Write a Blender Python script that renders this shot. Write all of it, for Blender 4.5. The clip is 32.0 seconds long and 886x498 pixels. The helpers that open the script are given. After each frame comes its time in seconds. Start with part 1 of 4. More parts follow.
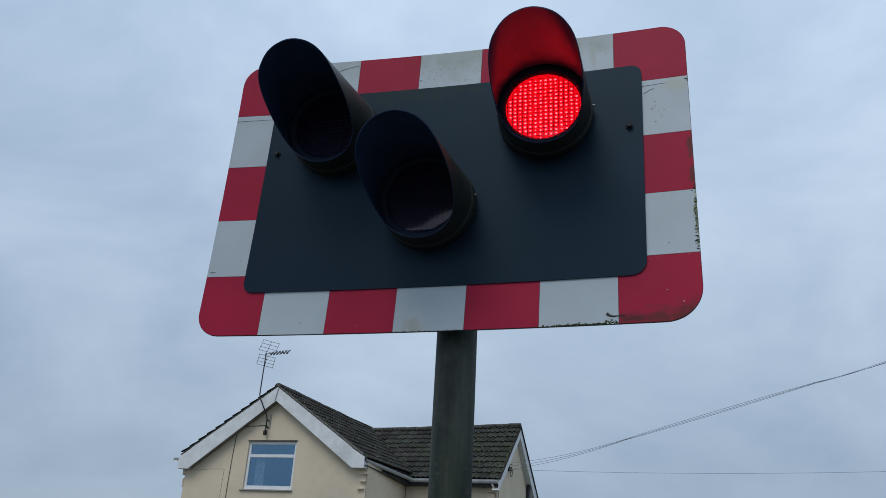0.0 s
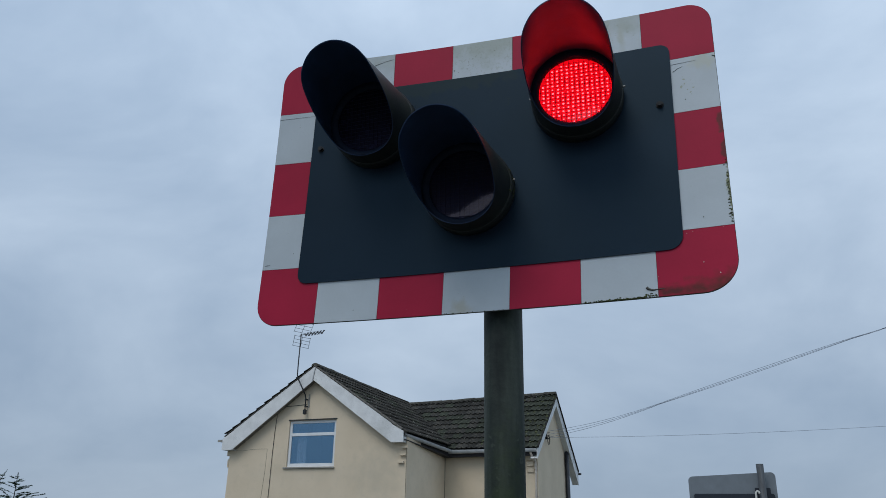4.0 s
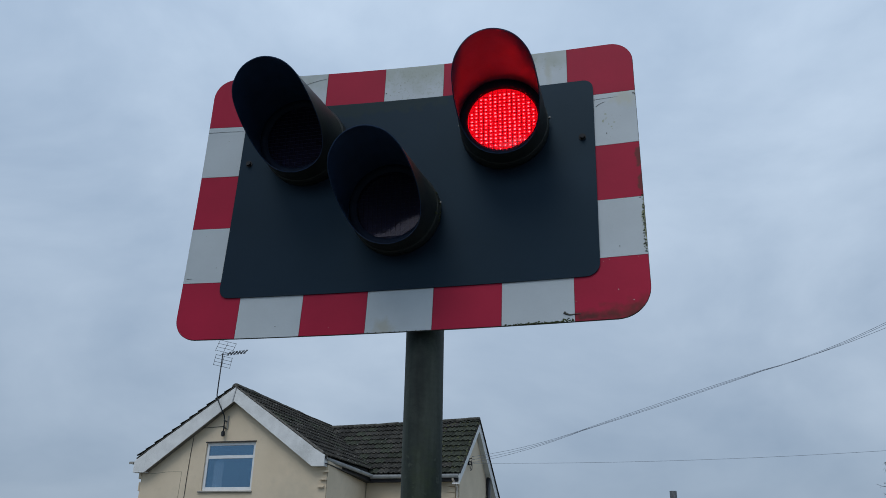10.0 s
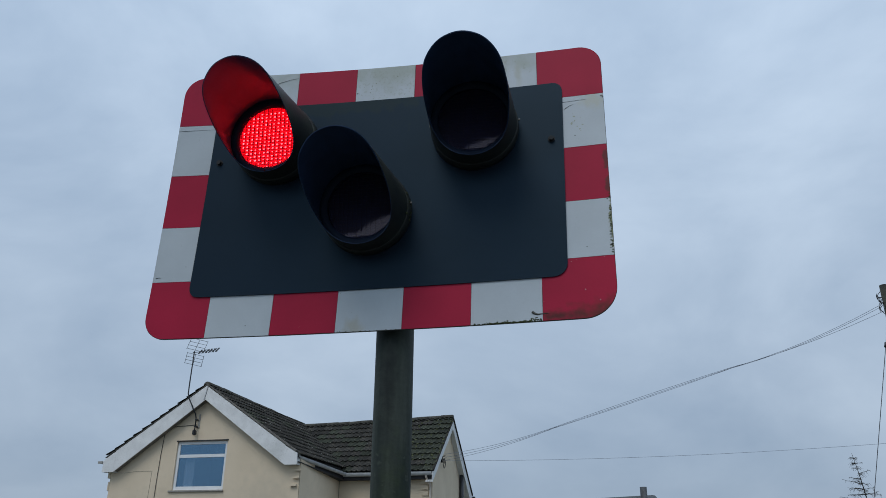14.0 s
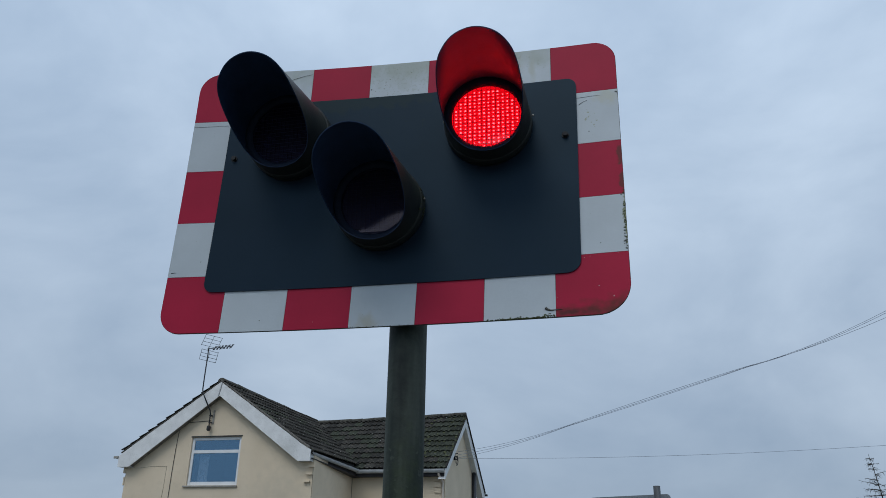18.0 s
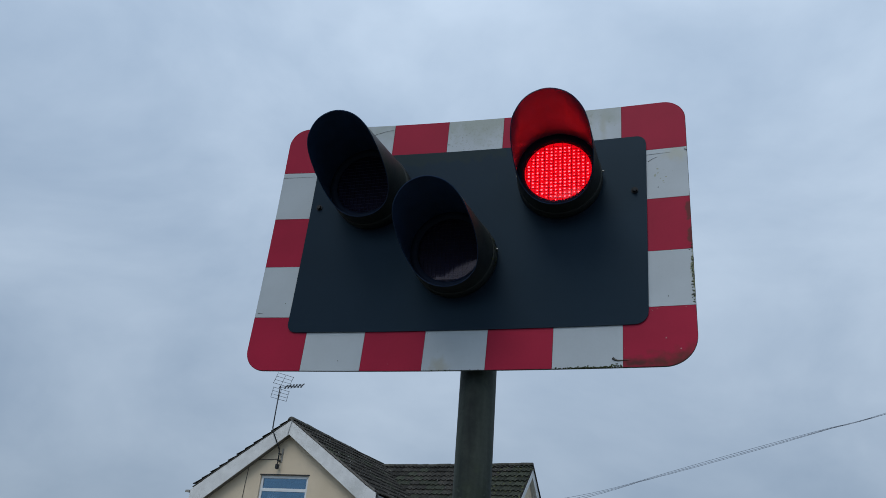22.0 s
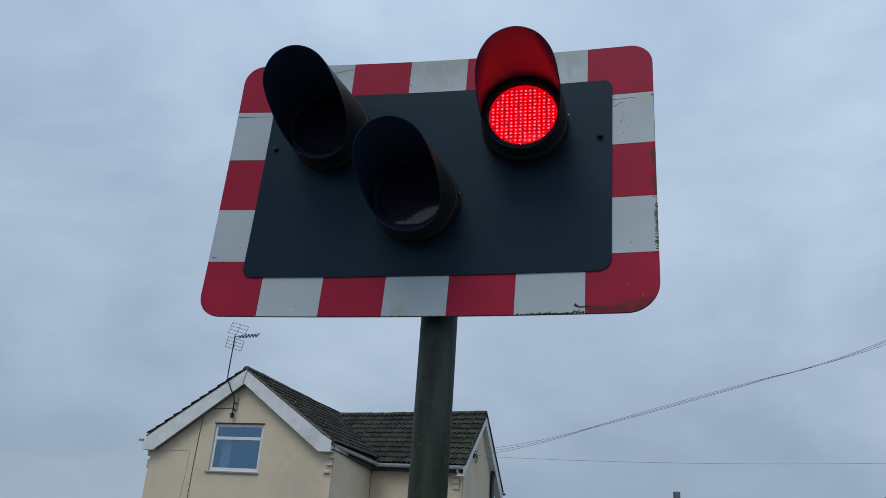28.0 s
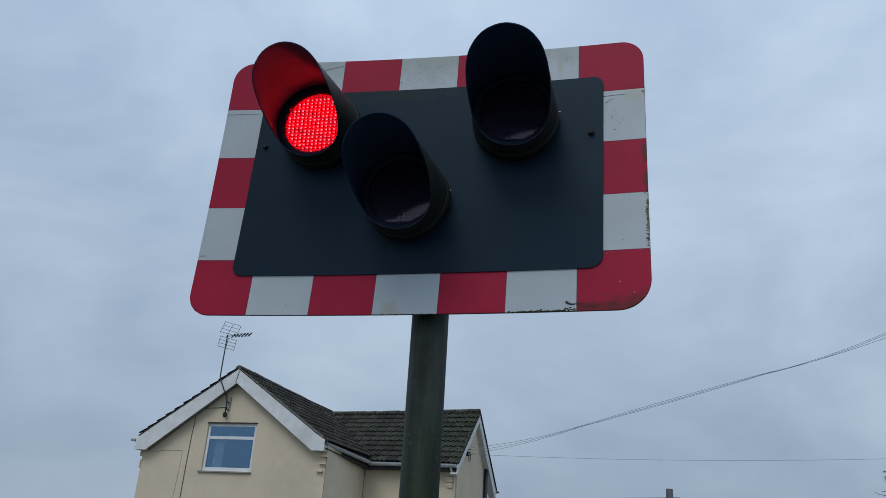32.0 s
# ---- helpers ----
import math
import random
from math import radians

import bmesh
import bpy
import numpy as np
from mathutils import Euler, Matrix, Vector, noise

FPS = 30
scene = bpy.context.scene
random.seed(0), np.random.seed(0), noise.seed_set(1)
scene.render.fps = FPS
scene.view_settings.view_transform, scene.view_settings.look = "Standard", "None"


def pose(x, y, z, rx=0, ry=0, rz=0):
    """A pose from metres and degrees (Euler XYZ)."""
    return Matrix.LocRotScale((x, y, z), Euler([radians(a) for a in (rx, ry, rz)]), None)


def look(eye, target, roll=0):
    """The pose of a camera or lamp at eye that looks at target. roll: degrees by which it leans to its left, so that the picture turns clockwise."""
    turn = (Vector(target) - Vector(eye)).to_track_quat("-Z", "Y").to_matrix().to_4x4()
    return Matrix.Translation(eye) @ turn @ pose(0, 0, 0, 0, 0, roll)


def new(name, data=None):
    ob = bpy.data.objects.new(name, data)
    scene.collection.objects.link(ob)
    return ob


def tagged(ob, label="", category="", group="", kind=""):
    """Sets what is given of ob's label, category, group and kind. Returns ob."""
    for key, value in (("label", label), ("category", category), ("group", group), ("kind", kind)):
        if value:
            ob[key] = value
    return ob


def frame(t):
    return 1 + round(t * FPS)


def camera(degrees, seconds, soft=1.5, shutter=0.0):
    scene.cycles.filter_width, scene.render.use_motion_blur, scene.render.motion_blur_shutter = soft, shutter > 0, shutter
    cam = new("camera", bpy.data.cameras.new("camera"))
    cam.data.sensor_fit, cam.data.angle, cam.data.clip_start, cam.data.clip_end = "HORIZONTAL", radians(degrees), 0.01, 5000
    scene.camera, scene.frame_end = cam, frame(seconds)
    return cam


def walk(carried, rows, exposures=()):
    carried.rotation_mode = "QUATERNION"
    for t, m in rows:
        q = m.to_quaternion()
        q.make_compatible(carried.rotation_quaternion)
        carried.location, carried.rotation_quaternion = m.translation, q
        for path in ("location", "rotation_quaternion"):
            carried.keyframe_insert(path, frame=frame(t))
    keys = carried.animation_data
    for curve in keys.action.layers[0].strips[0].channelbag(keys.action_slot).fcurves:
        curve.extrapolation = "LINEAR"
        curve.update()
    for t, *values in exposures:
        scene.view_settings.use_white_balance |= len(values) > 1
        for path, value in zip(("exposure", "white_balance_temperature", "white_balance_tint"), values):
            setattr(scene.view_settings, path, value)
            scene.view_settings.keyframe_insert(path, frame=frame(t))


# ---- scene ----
cam = camera(60.97, 32.0, 0.68)
# seconds, eye, yaw, pitch, roll
PATH = [
    (0, 0.4388, -1.4693, 1.7457, 15.769, 22.736, 3.210),
    (0.5, 0.4615, -1.5160, 1.7475, 15.759, 22.010, 2.470),
    (1, 0.4276, -1.5446, 1.7391, 15.139, 21.447, 2.262),
    (1.5, 0.4140, -1.5580, 1.7377, 15.337, 20.869, 2.314),
    (2, 0.4138, -1.5628, 1.7363, 15.990, 20.470, 2.268),
    (2.5, 0.4143, -1.5637, 1.7360, 16.740, 20.248, 2.143),
    (4.5, 0.4303, -1.5612, 1.7392, 17.933, 21.007, 0.891),
    (5, 0.4381, -1.5679, 1.7400, 17.404, 21.916, 0.991),
    (5.5, 0.4478, -1.5792, 1.7350, 16.706, 22.693, 1.322),
    (6, 0.4473, -1.5821, 1.7332, 15.827, 23.094, 1.696),
    (6.5, 0.4425, -1.5796, 1.7259, 14.916, 23.082, 1.952),
    (7, 0.4370, -1.5761, 1.7242, 14.014, 22.911, 1.985),
    (7.5, 0.4333, -1.5727, 1.7245, 13.159, 22.707, 1.913),
    (8, 0.4303, -1.5639, 1.7249, 12.567, 22.585, 1.846),
    (8.5, 0.4308, -1.5626, 1.7253, 12.291, 22.537, 1.704),
    (9, 0.4293, -1.5684, 1.7248, 12.293, 22.535, 1.483),
    (9.5, 0.4356, -1.5749, 1.7264, 12.325, 22.557, 1.276),
    (10, 0.4408, -1.5764, 1.7236, 12.163, 22.539, 1.008),
    (10.5, 0.4461, -1.5812, 1.7239, 11.765, 22.556, 0.833),
    (11, 0.4466, -1.5841, 1.7251, 11.242, 22.584, 0.680),
    (11.5, 0.4438, -1.5834, 1.7242, 10.788, 22.573, 0.512),
    (12, 0.4475, -1.5832, 1.7236, 10.509, 22.524, 0.398),
    (12.5, 0.4507, -1.5873, 1.7216, 10.346, 22.480, 0.295),
    (13, 0.4515, -1.5897, 1.7222, 10.240, 22.432, 0.324),
    (13.5, 0.4518, -1.5911, 1.7226, 10.157, 22.447, 0.421),
    (14, 0.4535, -1.5908, 1.7223, 10.051, 22.395, 0.408),
    (14.5, 0.4558, -1.5916, 1.7230, 9.996, 22.337, 0.424),
    (16.5, 0.4590, -1.5876, 1.7215, 9.771, 21.927, 0.394),
    (17, 0.4597, -1.5923, 1.7218, 9.966, 21.968, 0.410),
    (17.5, 0.4594, -1.5839, 1.7199, 10.376, 22.072, 0.645),
    (18, 0.4535, -1.5898, 1.7178, 11.142, 22.213, 0.981),
    (18.5, 0.4477, -1.5812, 1.7153, 12.158, 22.474, 1.644),
    (19, 0.4452, -1.5878, 1.7141, 13.256, 22.903, 2.374),
    (19.5, 0.4536, -1.6581, 1.7067, 14.375, 23.553, 3.178),
    (20, 0.4651, -1.6601, 1.6974, 14.994, 24.457, 3.802),
    (20.5, 0.4757, -1.6647, 1.6953, 15.551, 25.115, 4.262),
    (21, 0.4774, -1.6683, 1.6951, 16.058, 25.484, 4.449),
    (21.5, 0.4738, -1.6657, 1.6935, 16.601, 25.508, 4.640),
    (22, 0.4673, -1.6682, 1.6920, 17.173, 25.376, 4.785),
    (22.5, 0.4677, -1.6641, 1.6939, 17.459, 25.181, 4.828),
    (23, 0.4647, -1.6585, 1.6927, 17.546, 24.941, 4.837),
    (23.5, 0.4655, -1.6593, 1.6927, 17.370, 24.672, 4.707),
    (24, 0.4717, -1.6666, 1.6916, 17.102, 24.316, 4.597),
    (24.5, 0.4626, -1.6408, 1.6949, 16.616, 23.821, 4.506),
    (25, 0.4466, -1.6240, 1.6968, 15.890, 23.357, 4.506),
    (25.5, 0.4466, -1.6213, 1.6970, 15.011, 22.998, 4.531),
    (27.5, 0.4438, -1.6310, 1.6942, 13.337, 22.104, 3.979),
    (28, 0.4455, -1.6274, 1.6929, 13.289, 21.938, 3.848),
    (28.5, 0.4482, -1.6250, 1.6947, 13.073, 21.816, 3.729),
    (29, 0.4489, -1.6295, 1.6958, 12.860, 21.828, 3.642),
    (29.5, 0.4492, -1.6323, 1.6951, 12.670, 21.869, 3.536),
    (30, 0.4486, -1.6325, 1.6948, 12.551, 21.989, 3.560),
    (30.5, 0.4495, -1.6252, 1.6945, 12.436, 22.123, 3.604),
    (31, 0.4507, -1.6194, 1.6956, 12.404, 22.232, 3.620),
    (31.5, 0.4480, -1.6194, 1.6967, 12.456, 22.177, 3.550),
    (32, 0.4483, -1.6183, 1.6944, 12.703, 21.856, 3.457),
]
walk(cam, [(t, pose(x, y, z, 90 + pitch, 0, yaw) @ pose(0, 0, 0, 0, 0, roll)) for t, x, y, z, yaw, pitch, roll in PATH],
     [(0, 0.09), (1.0, 0.03), (2.0, 0.09), (2.5, 0.09), (5.0, 0.03), (6.5, -0.02), (10, -0.01), (13, 0.02), (18, 0.03), (20, -0.04), (24, -0.04), (28, -0.03), (32, -0.02)])

# ---------------------------------------------------------------- light
world = bpy.data.worlds.new("overcast")
scene.world = world
world.use_nodes = True
wn, wl = world.node_tree.nodes, world.node_tree.links
wn.clear()
w_out = wn.new("ShaderNodeOutputWorld")
w_bg = wn.new("ShaderNodeBackground")
w_sky = wn.new("ShaderNodeTexSky")
w_sky.sky_type, w_sky.sun_disc = "NISHITA", False
w_sky.sun_elevation, w_sky.sun_rotation = radians(57), radians(198)
w_co = wn.new("ShaderNodeTexCoord")
w_map = wn.new("ShaderNodeMapping")
w_map.inputs["Scale"].default_value = (1.0, 1.0, 1.7)
w_n1 = wn.new("ShaderNodeTexNoise")
w_n1.inputs["Scale"].default_value, w_n1.inputs["Detail"].default_value = 2.3, 6.0
w_n1.inputs["Roughness"].default_value, w_n1.inputs["Distortion"].default_value = 0.53, 0.3
w_ramp = wn.new("ShaderNodeValToRGB")
w_ramp.color_ramp.elements[0].position, w_ramp.color_ramp.elements[0].color = 0.33, (0.340, 0.450, 0.602, 1)
w_ramp.color_ramp.elements[1].position, w_ramp.color_ramp.elements[1].color = 0.67, (0.550, 0.670, 0.822, 1)
# the cloud deck is brighter overhead than low down
w_sep = wn.new("ShaderNodeSeparateXYZ")
w_alt = wn.new("ShaderNodeMapRange")
w_alt.inputs["From Min"].default_value, w_alt.inputs["From Max"].default_value = 0.0, 0.62
w_alt.inputs["To Min"].default_value, w_alt.inputs["To Max"].default_value = 0.745, 1.14
w_zen = wn.new("ShaderNodeMapRange")
w_zen.inputs["From Min"].default_value, w_zen.inputs["From Max"].default_value = 0.66, 1.0
w_zen.inputs["To Min"].default_value, w_zen.inputs["To Max"].default_value = 0.0, 0.35
w_sum = wn.new("ShaderNodeMath")
w_sum.operation = "ADD"
w_mul = wn.new("ShaderNodeVectorMath")
w_mul.operation = "SCALE"
w_skys = wn.new("ShaderNodeVectorMath")
w_skys.operation = "SCALE"
w_skys.inputs["Scale"].default_value = 0.08
w_mix = wn.new("ShaderNodeMix")
w_mix.data_type = "RGBA"
w_mix.inputs["Factor"].default_value = 0.94
wl.new(w_co.outputs["Generated"], w_map.inputs["Vector"])
wl.new(w_map.outputs["Vector"], w_n1.inputs["Vector"])
wl.new(w_n1.outputs["Fac"], w_ramp.inputs["Fac"])
wl.new(w_co.outputs["Generated"], w_sep.inputs["Vector"])
wl.new(w_sep.outputs["Z"], w_alt.inputs["Value"])
wl.new(w_ramp.outputs["Color"], w_mul.inputs[0])
wl.new(w_sep.outputs["Z"], w_zen.inputs["Value"])
wl.new(w_alt.outputs["Result"], w_sum.inputs[0])
wl.new(w_zen.outputs["Result"], w_sum.inputs[1])
wl.new(w_sum.outputs["Value"], w_mul.inputs["Scale"])
wl.new(w_sky.outputs["Color"], w_skys.inputs[0])
wl.new(w_skys.outputs["Vector"], w_mix.inputs["A"])
wl.new(w_mul.outputs["Vector"], w_mix.inputs["B"])
wl.new(w_mix.outputs["Result"], w_bg.inputs["Color"])
wl.new(w_bg.outputs["Background"], w_out.inputs["Surface"])
w_bg.inputs["Strength"].default_value = 1.0

sun = new("sun", bpy.data.lights.new("sun", "SUN"))
sun.data.energy, sun.data.angle, sun.data.color = 1.1, radians(30), (1.0, 0.97, 0.94)
sun.matrix_world = look((-2.6, -8, 13), (0, 0, 0))


# ---------------------------------------------------------------- materials
def surface(name, col, rough=0.6, metal=0.0, var=0.15, scale=6.0, bump=0.1, fine=80.0, col2=None, lo=0.35, hi=0.7,
            spread=0.0, spec=0.5, tall=1.0):
    """A node material: colour varied at two scales, fine relief; spread: how much pieces differ from one another."""
    m = bpy.data.materials.new(name)
    m.use_nodes = True
    n, l = m.node_tree.nodes, m.node_tree.links
    b = n["Principled BSDF"]
    co = n.new("ShaderNodeTexCoord")
    n1 = n.new("ShaderNodeTexNoise")
    n1.inputs["Scale"].default_value, n1.inputs["Detail"].default_value = scale, 6.0
    n2 = n.new("ShaderNodeTexNoise")
    n2.inputs["Scale"].default_value, n2.inputs["Detail"].default_value = fine, 3.0
    mp = n.new("ShaderNodeMapping")
    mp.inputs["Scale"].default_value = (1, 1, 1 / tall)
    l.new(co.outputs["Object"], mp.inputs["Vector"])
    l.new(mp.outputs["Vector"], n1.inputs["Vector"])
    l.new(co.outputs["Object"], n2.inputs["Vector"])
    ramp = n.new("ShaderNodeValToRGB")
    c2 = col2 or tuple(min(1, c * (1 + var)) for c in col)
    c1 = col if col2 else tuple(c * (1 - var) for c in col)
    ramp.color_ramp.elements[0].position, ramp.color_ramp.elements[0].color = lo, (*c1, 1)
    ramp.color_ramp.elements[1].position, ramp.color_ramp.elements[1].color = hi, (*c2, 1)
    l.new(n1.outputs["Fac"], ramp.inputs["Fac"])
    grain = n.new("ShaderNodeMapRange")
    grain.inputs["To Min"].default_value, grain.inputs["To Max"].default_value = 1 - var * 0.5, 1 + var * 0.5
    l.new(n2.outputs["Fac"], grain.inputs["Value"])
    sc = n.new("ShaderNodeVectorMath")
    sc.operation = "SCALE"
    l.new(ramp.outputs["Color"], sc.inputs[0])
    if spread:
        info = n.new("ShaderNodeObjectInfo")
        each = n.new("ShaderNodeMapRange")
        each.inputs["To Min"].default_value, each.inputs["To Max"].default_value = 1 - spread, 1 + spread
        l.new(info.outputs["Random"], each.inputs["Value"])
        mu = n.new("ShaderNodeMath")
        mu.operation = "MULTIPLY"
        l.new(each.outputs["Result"], mu.inputs[0])
        l.new(grain.outputs["Result"], mu.inputs[1])
        l.new(mu.outputs["Value"], sc.inputs["Scale"])
    else:
        l.new(grain.outputs["Result"], sc.inputs["Scale"])
    l.new(sc.outputs["Vector"], b.inputs["Base Color"])
    b.inputs["Roughness"].default_value, b.inputs["Metallic"].default_value = rough, metal
    b.inputs["Specular IOR Level"].default_value = spec
    if bump:
        bp = n.new("ShaderNodeBump")
        bp.inputs["Strength"].default_value, bp.inputs["Distance"].default_value = bump, 0.01
        l.new(n2.outputs["Fac"], bp.inputs["Height"])
        l.new(bp.outputs["Normal"], b.inputs["Normal"])
    return m


def stained(m, col, where, spread, amount=0.9, scale=30.0, soft=0.35):
    """Adds a stain of the colour col round the place where (radii spread), ragged by noise."""
    n, l = m.node_tree.nodes, m.node_tree.links
    b = n["Principled BSDF"]
    old = b.inputs["Base Color"].links[0].from_socket
    co = n.new("ShaderNodeTexCoord")
    mp = n.new("ShaderNodeVectorMath")
    mp.operation = "SUBTRACT"
    mp.inputs[1].default_value = where
    dv = n.new("ShaderNodeVectorMath")
    dv.operation = "DIVIDE"
    dv.inputs[1].default_value = spread
    ln = n.new("ShaderNodeVectorMath")
    ln.operation = "LENGTH"
    no = n.new("ShaderNodeTexNoise")
    no.inputs["Scale"].default_value, no.inputs["Detail"].default_value = scale, 8.0
    ad = n.new("ShaderNodeMath")
    ad.operation = "MULTIPLY_ADD"
    ad.inputs[1].default_value = 1.8
    mr = n.new("ShaderNodeMapRange")
    mr.inputs["From Min"].default_value, mr.inputs["From Max"].default_value = 2.0, 2.0 - soft
    mr.inputs["To Max"].default_value = amount
    mx = n.new("ShaderNodeMix")
    mx.data_type = "RGBA"
    mx.inputs["B"].default_value = (*col, 1)
    l.new(co.outputs["Object"], mp.inputs[0])
    l.new(mp.outputs["Vector"], dv.inputs[0])
    l.new(dv.outputs["Vector"], ln.inputs[0])
    l.new(co.outputs["Object"], no.inputs["Vector"])
    l.new(no.outputs["Fac"], ad.inputs[0])
    l.new(ln.outputs["Value"], ad.inputs[2])
    l.new(ad.outputs["Value"], mr.inputs["Value"])
    l.new(mr.outputs["Result"], mx.inputs["Factor"])
    l.new(old, mx.inputs["A"])
    l.new(mx.outputs["Result"], b.inputs["Base Color"])
    return m


def specked(m, col, scale, over, where, spread, amount=0.9):
    """Fine specks of dirt of the colour col, thick round the place where (radii spread)."""
    n, l = m.node_tree.nodes, m.node_tree.links
    b = n["Principled BSDF"]
    old = b.inputs["Base Color"].links[0].from_socket
    co = n.new("ShaderNodeTexCoord")
    no = n.new("ShaderNodeTexNoise")
    no.inputs["Scale"].default_value, no.inputs["Detail"].default_value = scale, 2.0
    sub = n.new("ShaderNodeVectorMath")
    sub.operation = "SUBTRACT"
    sub.inputs[1].default_value = where
    div = n.new("ShaderNodeVectorMath")
    div.operation = "DIVIDE"
    div.inputs[1].default_value = spread
    ln = n.new("ShaderNodeVectorMath")
    ln.operation = "LENGTH"
    far_off = n.new("ShaderNodeMapRange")
    far_off.inputs["From Min"].default_value, far_off.inputs["From Max"].default_value = 0.6, 1.6
    far_off.inputs["To Min"].default_value, far_off.inputs["To Max"].default_value = 0.0, 0.25
    lift = n.new("ShaderNodeMath")
    lift.operation = "SUBTRACT"
    mr = n.new("ShaderNodeMapRange")
    mr.inputs["From Min"].default_value, mr.inputs["From Max"].default_value = over, over + 0.06
    mr.inputs["To Max"].default_value = amount
    mx = n.new("ShaderNodeMix")
    mx.data_type = "RGBA"
    mx.inputs["B"].default_value = (*col, 1)
    l.new(co.outputs["Object"], no.inputs["Vector"])
    l.new(co.outputs["Object"], sub.inputs[0])
    l.new(sub.outputs["Vector"], div.inputs[0])
    l.new(div.outputs["Vector"], ln.inputs[0])
    l.new(ln.outputs["Value"], far_off.inputs["Value"])
    l.new(no.outputs["Fac"], lift.inputs[0])
    l.new(far_off.outputs["Result"], lift.inputs[1])
    l.new(lift.outputs["Value"], mr.inputs["Value"])
    l.new(mr.outputs["Result"], mx.inputs["Factor"])
    l.new(old, mx.inputs["A"])
    l.new(mx.outputs["Result"], b.inputs["Base Color"])
    return m


def glow(name, col, strength, base=(0.1, 0.01, 0.01)):
    m = bpy.data.materials.new(name)
    m.use_nodes = True
    b = m.node_tree.nodes["Principled BSDF"]
    b.inputs["Base Color"].default_value = (*base, 1)
    b.inputs["Emission Color"].default_value = (*col, 1)
    b.inputs["Emission Strength"].default_value = strength
    return m


def see_through(name, tint, body, fac, rough=0.15, ior=1.5):
    """A clear plastic or glass sheet: partly see-through, partly body colour and gloss."""
    m = bpy.data.materials.new(name)
    m.use_nodes = True
    n, l = m.node_tree.nodes, m.node_tree.links
    b = n["Principled BSDF"]
    b.inputs["Base Color"].default_value = (*body, 1)
    b.inputs["Roughness"].default_value = rough
    b.inputs["IOR"].default_value = ior
    t = n.new("ShaderNodeBsdfTransparent")
    t.inputs["Color"].default_value = (*tint, 1)
    mx = n.new("ShaderNodeMixShader")
    mx.inputs["Fac"].default_value = fac
    l.new(t.outputs["BSDF"], mx.inputs[1])
    l.new(b.outputs["BSDF"], mx.inputs[2])
    l.new(mx.outputs["Shader"], n["Material Output"].inputs["Surface"])
    return m


WHITE = surface("white_sheeting", (0.452, 0.506, 0.538), 0.45, var=0.05, scale=9, bump=0.02, fine=160)
stained(WHITE, (0.36, 0.32, 0.20), (-0.035, 0, 2.205), (0.028, 1, 0.030), 0.5, 60, 0.9)
stained(WHITE, (0.31, 0.35, 0.30), (0.0, 0, 2.90), (0.75, 9, 0.065), 0.72, 25, 0.9)
specked(WHITE, (0.27, 0.30, 0.25), 150, 0.56, (0.03, 0, 2.86), (0.12, 9, 0.06), 0.3)
specked(WHITE, (0.14, 0.15, 0.09), 170, 0.66, (0.03, 0, 2.85), (0.12, 9, 0.05), 0.7)
specked(WHITE, (0.20, 0.21, 0.15), 170, 0.73, (0.0, 0, 2.6), (0.9, 9, 0.6), 0.6)
specked(WHITE, (0.24, 0.26, 0.12), 150, 0.60, (0.495, 0, 2.69), (0.022, 9, 0.04), 0.6)
stained(WHITE, (0.10, 0.11, 0.07), (0.575, 0, 2.765), (0.010, 1, 0.012), 0.85, 130)
stained(WHITE, (0.44, 0.45, 0.36), (0.54, 0, 2.75), (0.04, 1, 0.03), 0.6, 60, 0.8)
specked(WHITE, (0.25, 0.28, 0.22), 110, 0.60, (0.34, 0, 2.86), (0.06, 9, 0.05), 0.35)
stained(WHITE, (0.33, 0.34, 0.27), (0.30, 0, 2.87), (0.012, 9, 0.05), 0.5, 40, 0.9)
stained(WHITE, (0.36, 0.37, 0.29), (0.36, 0, 2.85), (0.010, 9, 0.04), 0.5, 40, 0.9)
stained(WHITE, (0.16, 0.18, 0.07), (0.562, 0, 2.42), (0.010, 1, 0.08), 0.9, 110)
RED = surface("red_sheeting", (0.370, 0.013, 0.044), 0.45, var=0.08, scale=7, bump=0.02, fine=160, spec=0.15)
stained(RED, (0.09, 0.03, 0.022), (0.545, 0, 2.205), (0.12, 1, 0.036), 0.85, 55, 0.9)
stained(RED, (0.05, 0.025, 0.02), (0.43, 0, 2.206), (0.055, 1, 0.011), 0.8, 70, 0.9)
stained(RED, (0.10, 0.035, 0.03), (0.559, 0, 2.584), (0.012, 1, 0.024), 0.8, 60)
stained(RED, (0.10, 0.035, 0.03), (0.558, 0, 2.512), (0.010, 1, 0.022), 0.8, 60)
BLACK_PLATE = surface("black_plate_paint", (0.0058, 0.0108, 0.0195), 0.42, spec=0.265, var=0.2, scale=5, bump=0.008, fine=220)
stained(BLACK_PLATE, (0.014, 0.018, 0.010), (-0.12, 0, 2.80), (0.22, 1, 0.03), 0.6, 40)
BLACK_PLATE.node_tree.nodes["Principled BSDF"].inputs["Specular Tint"].default_value = (0.46, 0.78, 1.0, 1)
EDGE = surface("sheet_edge_dirty", (0.06, 0.06, 0.05), 0.7, var=0.4, scale=60)
HOOD_OUT = surface("hood_outside", (0.011, 0.014, 0.017), 0.5, var=0.3, scale=14, bump=0.06, fine=200, col2=(0.030, 0.035, 0.028), spec=0.28)
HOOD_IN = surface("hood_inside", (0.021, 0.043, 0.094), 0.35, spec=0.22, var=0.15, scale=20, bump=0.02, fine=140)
MOSS = surface("moss", (0.035, 0.045, 0.012), 0.95, var=0.5, scale=90, bump=0.4)
